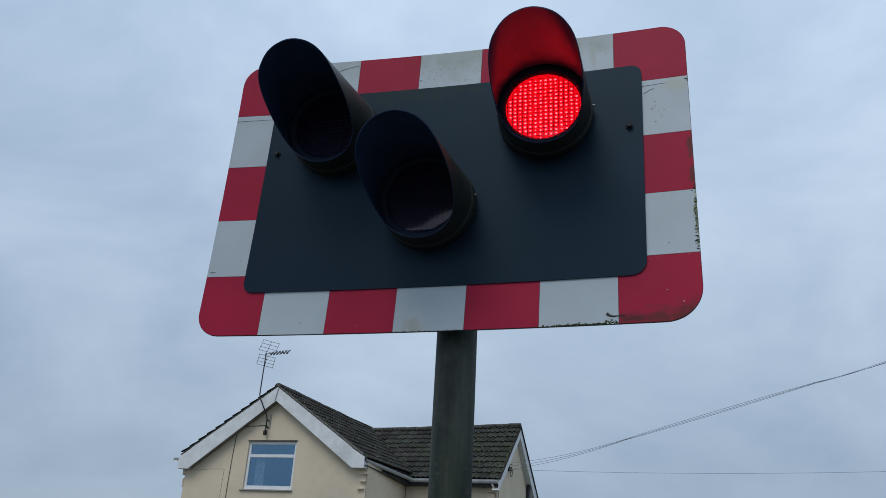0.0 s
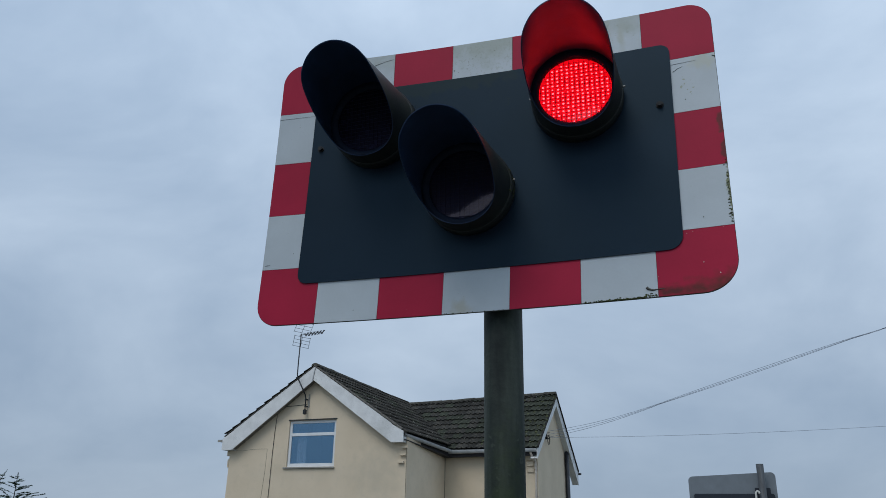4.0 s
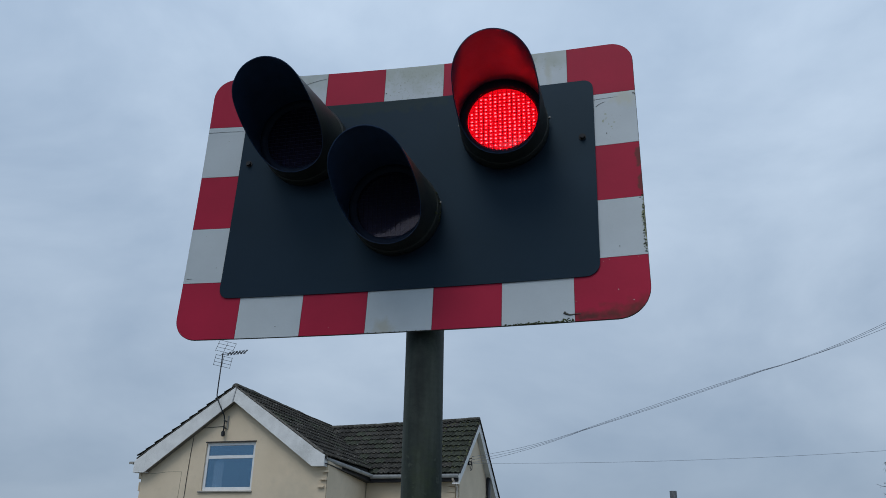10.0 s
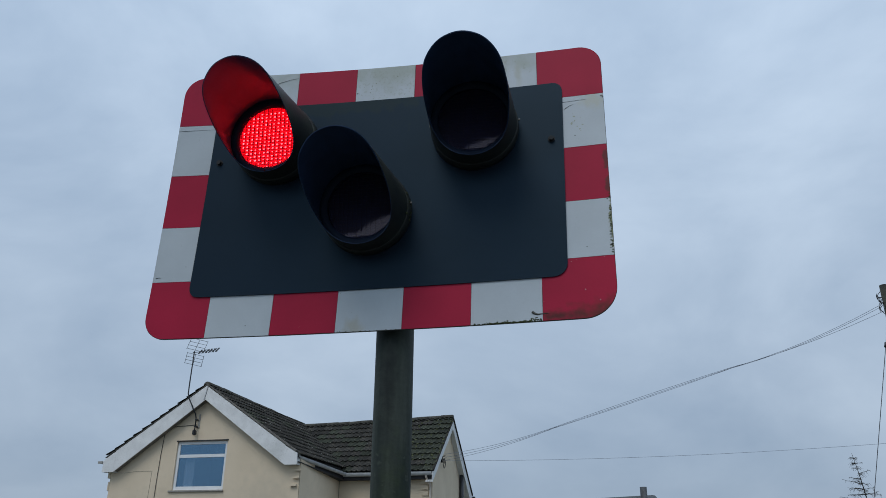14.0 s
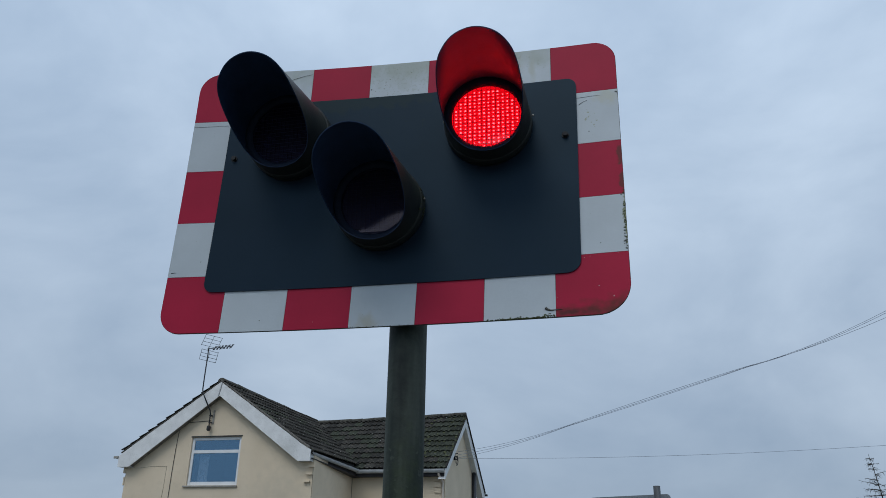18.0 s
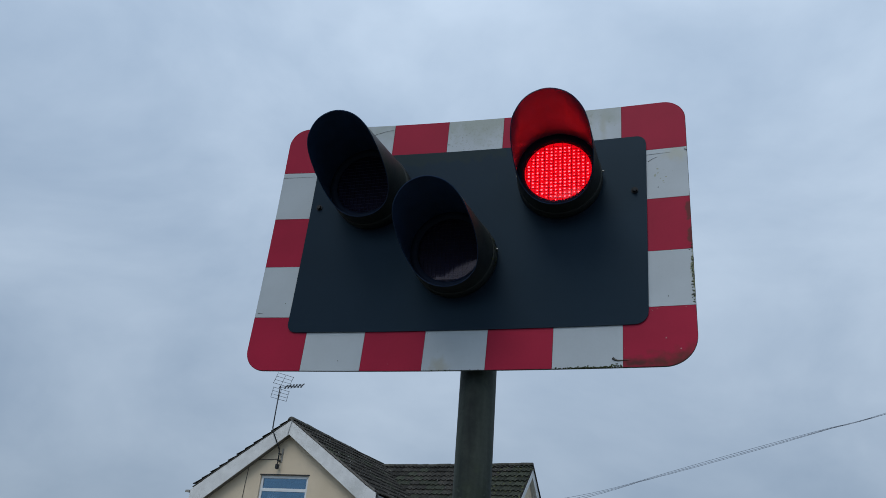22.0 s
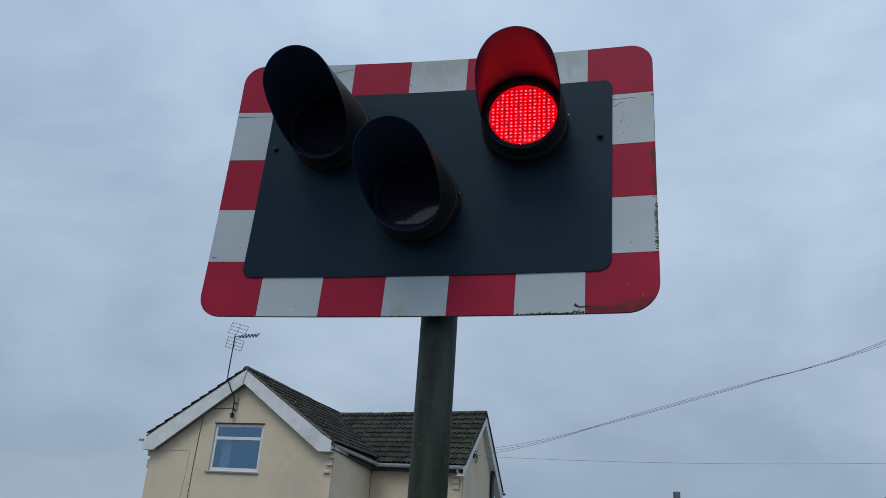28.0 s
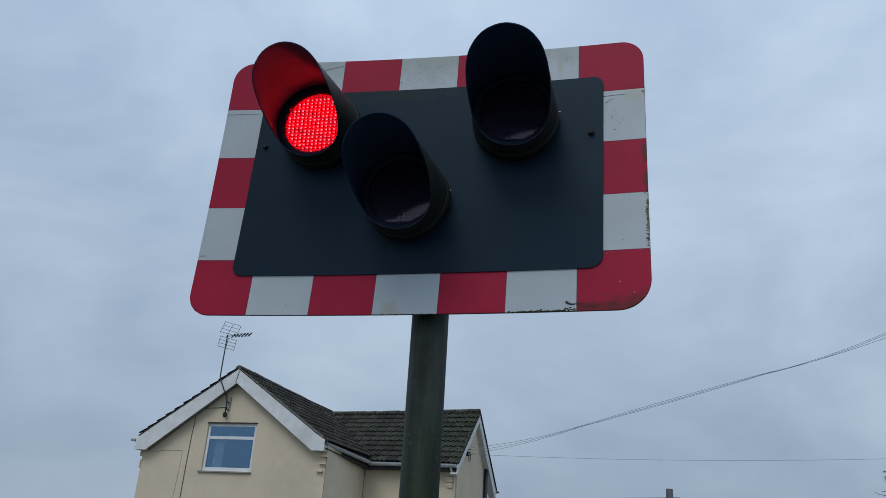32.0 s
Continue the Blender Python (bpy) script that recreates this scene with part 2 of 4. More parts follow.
BEZEL = surface("black_bezel", (0.015, 0.024, 0.046), 0.6, spec=0.15, var=0.15, scale=20, bump=0.05, fine=140)
STEEL = surface("screw_steel", (0.22, 0.22, 0.21), 0.45, 0.8, var=0.2, scale=80)
DARK_BOLT = surface("dark_bolt", (0.008, 0.010, 0.012), 0.5, 0.0, var=0.2, scale=80, spec=0.25)
POST = surface("weathered_green_grey_post", (0.019, 0.027, 0.023), 0.72, var=0.5, scale=22, bump=0.12, fine=120,
               col2=(0.066, 0.078, 0.064), lo=0.40, hi=0.72, tall=9, spec=0.22)
specked(POST, (0.075, 0.085, 0.070), 60, 0.66, (0.05, 0.02, 1.75), (0.2, 0.2, 0.35), 0.35)
stained(POST, (0.085, 0.10, 0.085), (0.052, 0.02, 1.82), (0.006, 0.05, 0.12), 0.16, 90)
stained(POST, (0.040, 0.056, 0.024), (0.06, 0.02, 1.75), (0.04, 0.1, 0.22), 0.55, 38, 0.9)
# Dark stain at the post top; also carries painted shade from the board above.
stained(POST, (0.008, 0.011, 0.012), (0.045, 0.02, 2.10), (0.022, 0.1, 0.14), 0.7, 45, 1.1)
ZINC = surface("dull_galvanised_steel", (0.060, 0.068, 0.075), 0.6, 0.2, var=0.4, scale=20, tall=5)
GREY_BACK = surface("grey_board_back", (0.165, 0.19, 0.21), 0.5, var=0.08, scale=8)
NAVY = surface("dark_plate_back", (0.011, 0.016, 0.026), 0.5, var=0.1, scale=8)
PALE_CABLE = surface("pale_cable", (0.6, 0.6, 0.55), 0.5, var=0.1)
LENS = see_through("ribbed_lens_plastic", (0.80, 0.66, 0.66), (0.020, 0.022, 0.056), 0.58, 0.07, 1.87)
LENS.node_tree.nodes["Principled BSDF"].inputs["Specular Tint"].default_value = (1.0, 0.80, 0.80, 1)
RIB = surface("dark_red_ribs", (0.013, 0.010, 0.020), 0.5, var=0.1, scale=60)
LED_BOARD = glow("led_board_glow", (1.0, 0.0025, 0.0100), 2.5)
LED_DOT = glow("led_dot_glow", (1.0, 0.0145, 0.0190), 70.0)
UNLIT = surface("unlit_board", (0.017, 0.026, 0.060), 0.5, var=0.2, scale=60)
RENDER_TAN = surface("cream_wall_render", (0.635, 0.53, 0.385), 0.9, var=0.07, scale=1.1, bump=0.25, fine=45,
                     col2=(0.70, 0.59, 0.44))
stained(RENDER_TAN, (0.38, 0.35, 0.27), (2.35, 0, 3.2), (0.85, 3, 0.95), 0.32, 4, 1.0)
# Shade below the eaves by the inner corner, put into the wall colour.
stained(RENDER_TAN, (0.36, 0.31, 0.23), (3.1, 2.6, 3.7), (0.5, 1.6, 0.7), 0.18, 3, 1.1)
stained(RENDER_TAN, (0.48, 0.43, 0.34), (0.3, 0, 3.3), (3.2, 3, 0.35), 0.22, 3, 1.2)
specked(RENDER_TAN, (0.50, 0.43, 0.32), 5.0, 0.58, (0, 0, 4), (30, 30, 30), 0.12)
specked(RENDER_TAN, (0.42, 0.37, 0.29), 28.0, 0.66, (0, 0, 4), (30, 30, 30), 0.2)
specked(BLACK_PLATE, (0.012, 0.016, 0.011), 75.0, 0.66, (0.1, 0, 2.80), (0.6, 9, 0.16), 0.5)
PIPE_CREAM = surface("cream_painted_pipe", (0.60, 0.53, 0.45), 0.5, var=0.1, scale=8)
UPVC = surface("white_plastic", (0.72, 0.74, 0.75), 0.35, var=0.04, scale=5, bump=0.0)
BARGE = surface("white_painted_board", (0.72, 0.73, 0.72), 0.55, var=0.08, scale=4, bump=0.06, fine=60)
stained(BARGE, (0.33, 0.34, 0.31), (2.6, -0.2, 4.4), (0.35, 0.3, 0.35), 0.35, 34, 0.8)
specked(BARGE, (0.36, 0.37, 0.34), 40.0, 0.63, (0, 0, 5), (30, 30, 30), 0.4)
GUTTER = surface("grey_gutter", (0.42, 0.44, 0.45), 0.5, var=0.12, scale=5)
# Near-black, so that boards under the gutters pass for the shade of the eaves.
SOFFIT = surface("shade_dark_soffit", (0.028, 0.028, 0.032), 0.7, var=0.2, scale=5)
VERGE_SOFFIT = surface("brown_grey_soffit_board", (0.20, 0.18, 0.155), 0.8, var=0.3, scale=9, bump=0.1)
SILL = surface("weathered_sill", (0.30, 0.29, 0.26), 0.7, var=0.2, scale=9, bump=0.1)
BLACK_PIPE = surface("black_pipe", (0.02, 0.022, 0.028), 0.4, var=0.2, scale=5)
TILE = surface("weathered_concrete_tile", (0.026, 0.025, 0.022), 0.9, var=0.6, scale=14, bump=0.9, fine=50,
               col2=(0.082, 0.074, 0.058), lo=0.50, hi=0.78, spread=0.38, spec=0.2)
TILE_MOSS = surface("mossy_concrete_tile", (0.028, 0.032, 0.024), 0.95, var=0.6, scale=11, bump=0.9, fine=50,
                    col2=(0.066, 0.072, 0.048), lo=0.50, hi=0.74, spread=0.35, spec=0.2)
ROOF_MOSS = surface("roof_moss", (0.042, 0.052, 0.020), 0.95, var=0.5, scale=30, bump=0.6, col2=(0.085, 0.090, 0.036))
LICHEN = surface("pale_lichen", (0.45, 0.46, 0.42), 0.95, var=0.2, scale=40)
RIDGE = surface("ridge_tile_mossy", (0.032, 0.030, 0.026), 0.95, var=0.6, scale=16, bump=0.9, fine=50, col2=(0.080, 0.078, 0.062), spread=0.3)
MORTAR = surface("weathered_verge_mortar", (0.15, 0.14, 0.125), 0.95, var=0.35, scale=14, bump=0.4)
UNDERLAY = surface("roof_underlay", (0.02, 0.02, 0.02), 0.95, var=0.2)
CRACK = surface("hairline_crack", (0.22, 0.19, 0.14), 0.9, var=0.2)
CABLE = surface("black_cable", (0.015, 0.016, 0.02), 0.5, var=0.2)
WIRE = surface("weathered_wire", (0.20, 0.235, 0.29), 0.6, var=0.2)
ALU = surface("dull_aluminium", (0.026, 0.030, 0.036), 0.5, 0.3, var=0.2, scale=30)
GLASS = see_through("window_glass", (0.80, 0.88, 0.95), (0.005, 0.012, 0.02), 0.58, 0.03)
GLASS.node_tree.nodes["Principled BSDF"].inputs["IOR"].default_value = 5.2
GLASS.node_tree.nodes["Principled BSDF"].inputs["Specular Tint"].default_value = (0.42, 0.72, 1.0, 1)
CURTAIN = surface("net_curtain", (0.88, 0.90, 0.92), 0.9, var=0.1, scale=12)
ROOM = surface("room_paint", (0.05, 0.07, 0.10), 0.9, var=0.05)
POLE_WOOD = surface("creosoted_pole", (0.018, 0.020, 0.017), 0.9, var=0.3, scale=5, bump=0.3, col2=(0.038, 0.042, 0.030))
BARK = surface("larch_bark", (0.045, 0.042, 0.038), 0.95, var=0.3, scale=12)
TWIG = surface("larch_twig", (0.055, 0.055, 0.048), 0.95, var=0.3, scale=20)
NEEDLE = surface("conifer_needles", (0.032, 0.062, 0.040), 0.9, var=0.4, scale=20)
GROUND = surface("verge_and_tarmac", (0.045, 0.052, 0.036), 0.95, var=0.35, scale=0.6, bump=0.5, fine=12, col2=(0.085, 0.085, 0.082))


# ---------------------------------------------------------------- mesh helpers
def part(name, bm, material, parent=None, label="", smooth=False):
    """Links a bmesh as one mesh object, under parent if one is given."""
    me = bpy.data.meshes.new(name)
    bmesh.ops.recalc_face_normals(bm, faces=bm.faces)
    if smooth:
        for f in bm.faces:
            f.smooth = True
    bm.to_mesh(me)
    bm.free()
    me.materials.append(material)
    ob = new(name, me)
    if parent is not None:
        ob.parent = parent
    if label:
        tagged(ob, label)
    return ob


def box(bm, x0, x1, y0, y1, z0, z1, bevel=0.0):
    g = bmesh.ops.create_cube(bm, size=1.0, matrix=Matrix.Translation(((x0 + x1) / 2, (y0 + y1) / 2, (z0 + z1) / 2))
                              @ Matrix.Diagonal((x1 - x0, y1 - y0, z1 - z0, 1)))
    if bevel:
        es = {e for v in g["verts"] for e in v.link_edges}
        bmesh.ops.bevel(bm, geom=list(es), offset=bevel, segments=2, affect="EDGES")
    return bm


def prism(bm, outline, y0, y1):
    """The outline (x, z) drawn through from y0 to y1."""
    a = [bm.verts.new((x, y0, z)) for x, z in outline]
    b = [bm.verts.new((x, y1, z)) for x, z in outline]
    bm.faces.new(a)
    bm.faces.new(b[::-1])
    for i in range(len(a)):
        j = (i + 1) % len(a)
        bm.faces.new((a[i], b[i], b[j], a[j]))
    return bm


def prism_x(bm, outline, x0, x1):
    """The outline (y, z) drawn through from x0 to x1."""
    a = [bm.verts.new((x0, y, z)) for y, z in outline]
    b = [bm.verts.new((x1, y, z)) for y, z in outline]
    bm.faces.new(a)
    bm.faces.new(b[::-1])
    for i in range(len(a)):
        j = (i + 1) % len(a)
        bm.faces.new((a[i], b[i], b[j], a[j]))
    return bm


def tube(bm, pts, r, sides=8, r2=None, cap=True):
    """A round bar along the points, from radius r to r2."""
    r2 = r if r2 is None else r2
    pts = [Vector(p) for p in pts]
    rings = []
    for i, p in enumerate(pts):
        d = (pts[min(i + 1, len(pts) - 1)] - pts[max(i - 1, 0)]).normalized()
        u = d.orthogonal().normalized() if i == 0 else (rings_u - d * rings_u.dot(d)).normalized()
        rings_u = u
        v = d.cross(u)
        rr = r + (r2 - r) * i / max(1, len(pts) - 1)
        rings.append([bm.verts.new(p + rr * (math.cos(a) * u + math.sin(a) * v))
                      for a in (2 * math.pi * k / sides for k in range(sides))])
    for a, b in zip(rings, rings[1:]):
        for k in range(sides):
            bm.faces.new((a[k], a[(k + 1) % sides], b[(k + 1) % sides], b[k]))
    if cap:
        bm.faces.new(rings[0][::-1])
        bm.faces.new(rings[-1])
    return bm


def thing(name, m=None, label="", category="", group="", kind=""):
    ob = new(name)
    if m is not None:
        ob.matrix_world = m
    return tagged(ob, label, category, group, kind)


# ---------------------------------------------------------------- ground
bm = bmesh.new()
bmesh.ops.create_grid(bm, x_segments=60, y_segments=60, size=600)
for v in bm.verts:
    r = v.co.length
    v.co.z = -0.4 * noise.noise(v.co * 0.02) * min(1, max(0, (r - 60) / 100))
tagged(part("ground", bm, GROUND), "rough grass verge and worn tarmac ground", "ground", kind="structure")

# ---------------------------------------------------------------- the crossing signal
LEFT, RIGHT, BOTTOM, TOP = -0.545, 0.557, 2.196, 2.907
SEG_Z = (TOP - BOTTOM) / 5
COLUMNS = (LEFT, -0.390, -0.232, -0.074, 0.082, 0.239, 0.397, RIGHT)    # the edges of the seven strips


def bent(x, z):
    """How far the sheet bulges at (x, z): it is a little bowed and twisted."""
    return -0.066 * x * x + 0.0727 * x * (z - 2.5) - 0.047 * (z - 2.5) ** 2


def skewed(x, z, lean=0.028):
    """The board hangs a little askew and narrows upwards."""
    return x + (lean - 0.0255 * x) * (z - 2.30)


def inside_round(x, z, x0, x1, z0, z1, r):
    """(x, z) drawn in to the rounded corner of a rectangle."""
    if x > (x0 + x1) / 2 and z < (z0 + z1) / 2:
        r *= 1.3                        # this corner is worn rounder
    cx, cz = min(max(x, x0 + r), x1 - r), min(max(z, z0 + r), z1 - r)
    dx, dz = x - cx, z - cz
    d = math.hypot(dx, dz)
    if d > r:
        return cx + dx * r / d, cz + dz * r / d
    return x, z


def sheet(x0, x1, z0, z1, y, thick, corner=None, step=0.02, lean=0.028):
    """A bent sheet over a rectangle, its front at y; corner: (x0, x1, z0, z1, r) of the rounded rectangle that clips it."""
    bm = bmesh.new()
    nx, nz = max(1, round((x1 - x0) / step)), max(1, round((z1 - z0) / step))
    layers = []
    for k in range(2):
        g = []
        for i in range(nx + 1):
            col = []
            for j in range(nz + 1):
                x, z = x0 + (x1 - x0) * i / nx, z0 + (z1 - z0) * j / nz
                if corner:
                    x, z = inside_round(x, z, *corner)
                col.append(bm.verts.new((skewed(x, z, lean), bent(x, z) + y + k * thick, z)))
            g.append(col)
        layers.append(g)
    f, b = layers
    for i in range(nx):
        for j in range(nz):
            bm.faces.new((f[i][j], f[i + 1][j], f[i + 1][j + 1], f[i][j + 1]))
            bm.faces.new((b[i][j], b[i][j + 1], b[i + 1][j + 1], b[i + 1][j]))
    rim = [(i, 0) for i in range(nx)] + [(nx, j) for j in range(nz)] + [(i, nz) for i in range(nx, 0, -1)] + [(0, j) for j in range(nz, 0, -1)]
    for (i, j), (k, m) in zip(rim, rim[1:] + rim[:1]):
        bm.faces.new((f[i][j], b[i][j], b[k][m], f[k][m]))
    bmesh.ops.remove_doubles(bm, verts=bm.verts, dist=1e-5)
    return bm


signal = thing("crossing_signal", None, "wig-wag crossing signal, red and white border, on a round post", "traffic signal")
EDGES = (LEFT, RIGHT, BOTTOM, TOP, 0.055)
part("backing_board", sheet(LEFT, RIGHT, BOTTOM, TOP, 0.0, 0.004, EDGES, 0.009), EDGE, signal, "thin metal backing board with grimy edges")
for i in range(7):
    for j in range(5):
        if 0 < i < 6 and 0 < j < 4:
            continue
        red = (i + j) % 2 == 0
        bm = sheet(COLUMNS[i] + 0.0004, COLUMNS[i + 1] - 0.0004, BOTTOM + SEG_Z * j + 0.0004, BOTTOM + SEG_Z * (j + 1) - 0.0004, -0.0015, 0.0014,
                   (LEFT + 0.001, RIGHT - 0.001, BOTTOM + 0.001, TOP - 0.001, 0.054), 0.009)
        part("red_panel" if red else "white_panel", bm, RED if red else WHITE, signal,
             "red reflective sheeting" if red else "weathered white reflective sheeting")
PL = (-0.4455, 0.4542, 2.2967, 2.808)
part("black_plate", sheet(*PL, -0.0045, 0.0026, (*PL, 0.024), 0.008, 0.036), BLACK_PLATE, signal, "matt black inner plate with rounded corners")


def round_bar(bm, x, z, y0, y1, r, sides=32, cap=True):
    return tube(bm, [(x, y0, z), (x, y1, z)], r, sides, cap=cap)


def ring(bm, x, z, profile, sides=48):
    """A turned ring round the axis through (x, z) along y; profile: (radius, y) round its section."""
    rows = [[bm.verts.new((x + r * math.cos(a), y, z + r * math.sin(a))) for r, y in profile]
            for a in (2 * math.pi * k / sides for k in range(sides))]
    n = len(profile)
    for a, b in zip(rows, rows[1:] + rows[:1]):
        for k in range(n):
            bm.faces.new((a[k], b[k], b[(k + 1) % n], a[(k + 1) % n]))
    return bm


R_HOOD, R_LENS = 0.1044, 0.0823
LENS_Y = -0.066
# how far the visor reaches forward, by the angle from its top
VISOR = ((0, -0.2860), (35, -0.2790), (70, -0.2540), (85, -0.2180), (100, -0.1640), (125, -0.0990), (150, -0.0800), (180, -0.0775))


def visor_end(off):
    """The forward edge of the visor at the angle off from its top, eased between the steps of VISOR."""
    for (a0, y0), (a1, y1) in zip(VISOR, VISOR[1:]):
        if off <= a1:
            return y0 + (y1 - y0) * (off - a0) / (a1 - a0)
    return VISOR[-1][1]


def hood_mesh(inner):
    """A visor: a tube cut on the slant, long above and short below; walls of sheet plastic, drawn in towards the tip."""
    bm = bmesh.new()
    sides, steps, start = 96, 12, -0.030
    r = R_HOOD - (0.0022 if inner else 0.0)
    ends = []
    for k in range(sides):
        off = abs((360 * k / sides - 90 + 180) % 360 - 180)
        ends.append(sum(visor_end(abs((off + q + 180) % 360 - 180)) for q in (-10, -6, -2, 2, 6, 10)) / 6)
    grid = []
    for k in range(sides):
        a = 2 * math.pi * k / sides
        col = []
        for q in range(steps + 1):
            y = start + (ends[k] - start) * q / steps
            k2 = r * (1 - 0.121 * (y - start) / -0.222)
            col.append(bm.verts.new((k2 * math.cos(a), y, k2 * math.sin(a))))
        grid.append(col)
    for a, b in zip(grid, grid[1:] + grid[:1]):
        for q in range(steps):
            bm.faces.new((a[q], a[q + 1], b[q + 1], b[q]))
    if inner:
        # the lip, turned out over the edge of the wall
        lip, edge = [], []
        for k in range(sides):
            v = grid[k][-1].co
            d = math.hypot(v.x, v.z)
            edge.append(bm.verts.new(v))
            lip.append(bm.verts.new((v.x * (1 + 0.0021 / d), v.y - 0.0004, v.z * (1 + 0.0021 / d))))
        for k in range(sides):
            j = (k + 1) % sides
            bm.faces.new((edge[k], lip[k], lip[j], edge[j]))
    return bm


def ribbed_lens(r, tilt, turn):
    """A flat lens pressed in small fluted cells, cut to a circle; tilt, turn: degrees by which the cells face upwards and sideways."""
    bm = bmesh.new()
    wide, high = 2 * r / 14.6, 2 * r / 14.6 * 0.86
    up = math.tan(radians(tilt))
    for i in range(-8, 8):
        for j in range(-9, 9):
            z0, z1 = j * high, (j + 1) * high * 0.998
            y = -0.002
            for q, bow in enumerate((-0.6, -0.2, 0.2, 0.6)):
                x0, x1 = (i + q / 4) * wide, (i + (q + 1) / 4) * wide
                side = math.tan(radians(turn + bow)) * wide / 4
                cut = []
                for x, z, dy in ((x0, z0, 0.0), (x1, z0, side), (x1, z1, side + up * high), (x0, z1, up * high)):
                    k = min(1.0, r / max(1e-6, math.hypot(x, z)))
                    cut.append(Vector((x * k, y + dy, z * k)))
                y += side
                if min((a - b).length for a, b in zip(cut, cut[1:] + cut[:1])) > 1e-4:
                    bm.faces.new([bm.verts.new(c) for c in cut])
    return bm


def lens_grid(r):
    """The dark ribs moulded between the cells of a lens."""
    bm = bmesh.new()
    pitch = 2 * r / 14.6
    for i in range(-7, 8):
        h = math.sqrt(max(0.0, r * r - (i * pitch) ** 2)) - 0.001
        if h > 0.004:
            box(bm, i * pitch - 0.0004, i * pitch + 0.0004, 0.0, 0.0012, -h, h)
    for j in range(-9, 9):
        z = (j + 0.5) * pitch * 0.86
        h = math.sqrt(max(0.0, r * r - z * z)) - 0.001
        if h > 0.004:
            box(bm, -h, h, 0.0014, 0.0022, z - 0.00025, z + 0.00025)
    return bm


def led_dots(r):
    """Rows of small leds, each a short cone, none quite on its grid."""
    bm = bmesh.new()
    rng = random.Random(3)
    pitch = 2 * r / 14.6
    for i in range(-8, 9):
        for j in range(-9, 10):
            x, z = (i + 0.5) * pitch + rng.gauss(0, 0.0004), j * pitch * 0.86 + rng.gauss(0, 0.0004)
            if math.hypot(x, z) > r - 0.0045:
                continue
            d = rng.uniform(0.0014, 0.0025)
            top = bm.verts.new((x, -0.0042, z))
            base = [bm.verts.new((x + 1.15 * d * math.cos(a), -0.0024, z + d * math.sin(a))) for a in (math.pi * k / 3 for k in range(6))]
            for k in range(6):
                bm.faces.new((base[k], base[(k + 1) % 6], top))
    return bm


def disc(r, y0, y1):
    bm = bmesh.new()
    return tube(bm, [(0, y0, 0), (0, y1, 0)], r, 48)


# x, z, turn sideways, tip downwards
LAMPS = {"left": (-0.251, 2.6906, -1.5, 3.4), "right": (0.2512, 2.6918, 0.8, 2.0), "middle": (-0.0095, 2.4886, -1.4, 2.9)}
emitters = {}
for side, (x, z, turn, tip) in LAMPS.items():
    mount = pose(x, bent(x, z), z, tip, 0, turn)
    lamp = new("lamp")
    lamp.parent = signal
    lamp.matrix_basis = mount
    tagged(lamp, {"left": "red flashing lamp under a black visor", "right": "red flashing lamp under a black visor",
                  "middle": "unlit amber lamp under a black visor"}[side])
    part("hood", hood_mesh(False), HOOD_OUT, lamp, "black plastic visor cut on the slant", True)
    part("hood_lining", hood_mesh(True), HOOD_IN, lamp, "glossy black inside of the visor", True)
    part("collar", ring(bmesh.new(), 0, 0, [(R_HOOD + 0.0022, 0.006), (R_HOOD + 0.0022, -0.034), (R_HOOD - 0.001, -0.038),
                                            (R_HOOD - 0.006, -0.036), (R_HOOD - 0.006, 0.006)]), HOOD_OUT, lamp, "", True)
    part("bezel", ring(bmesh.new(), 0, 0, [(R_HOOD - 0.004, LENS_Y + 0.014), (R_HOOD - 0.004, LENS_Y - 0.006), (R_LENS + 0.007, LENS_Y - 0.003),
                                           (R_LENS + 0.001, LENS_Y + 0.001), (R_LENS + 0.001, LENS_Y + 0.014)]), BEZEL, lamp, "black lens bezel", True)
    ln = part("lens", ribbed_lens(R_LENS + 0.001, *{"left": (12, -3), "right": (2, -4), "middle": (2.6, -2.6)}[side]), LENS, lamp, "red plastic lens pressed in small cells" if side != "middle" else "smoky lens pressed in small cells")
    ln.matrix_basis = Matrix.Translation((0, LENS_Y + 0.003, 0))
    lg = part("lens_grid", lens_grid(R_LENS), RIB, lamp, "dark ribs between the lens cells")
    lg.matrix_basis = Matrix.Translation((0, LENS_Y + 0.006, 0))
    if side == "middle":
        part("reflector", disc(R_LENS, LENS_Y + 0.012, LENS_Y + 0.014), UNLIT, lamp, "dark unlit reflector")
    else:
        em = new("led_unit")
        em.parent = signal
        em.matrix_basis = mount @ Matrix.Translation((0, LENS_Y + 0.0120, 0))
        tagged(em, "tipping led unit, lit on one face")
        part("led_board", disc(R_LENS + 0.0065, -0.0024, -0.0004), LED_BOARD, em, "glowing red board")
        part("rim", ring(bmesh.new(), 0, 0, [(R_LENS + 0.0068, 0.001), (R_LENS + 0.0068, -0.0034), (R_LENS + 0.0102, -0.0034), (R_LENS + 0.0102, 0.001)]), BEZEL, em, "dark rim of the led unit")
        part("led_array", led_dots(R_LENS), LED_DOT, em, "rows of bright red leds")
        part("unlit_back", disc(R_LENS + 0.010, 0.0012, 0.003), UNLIT, em, "dark back of the led unit")
        emitters[side] = em
    for sx in (-1, 1):
        bm = bmesh.new()
        tube(bm, [(sx * (R_HOOD + 0.0015), -0.024, 0.012), (sx * (R_HOOD + 0.0065), -0.024, 0.012)], 0.0024, 8)
        part("clip_screw", bm, STEEL, lamp, "small bright screw")

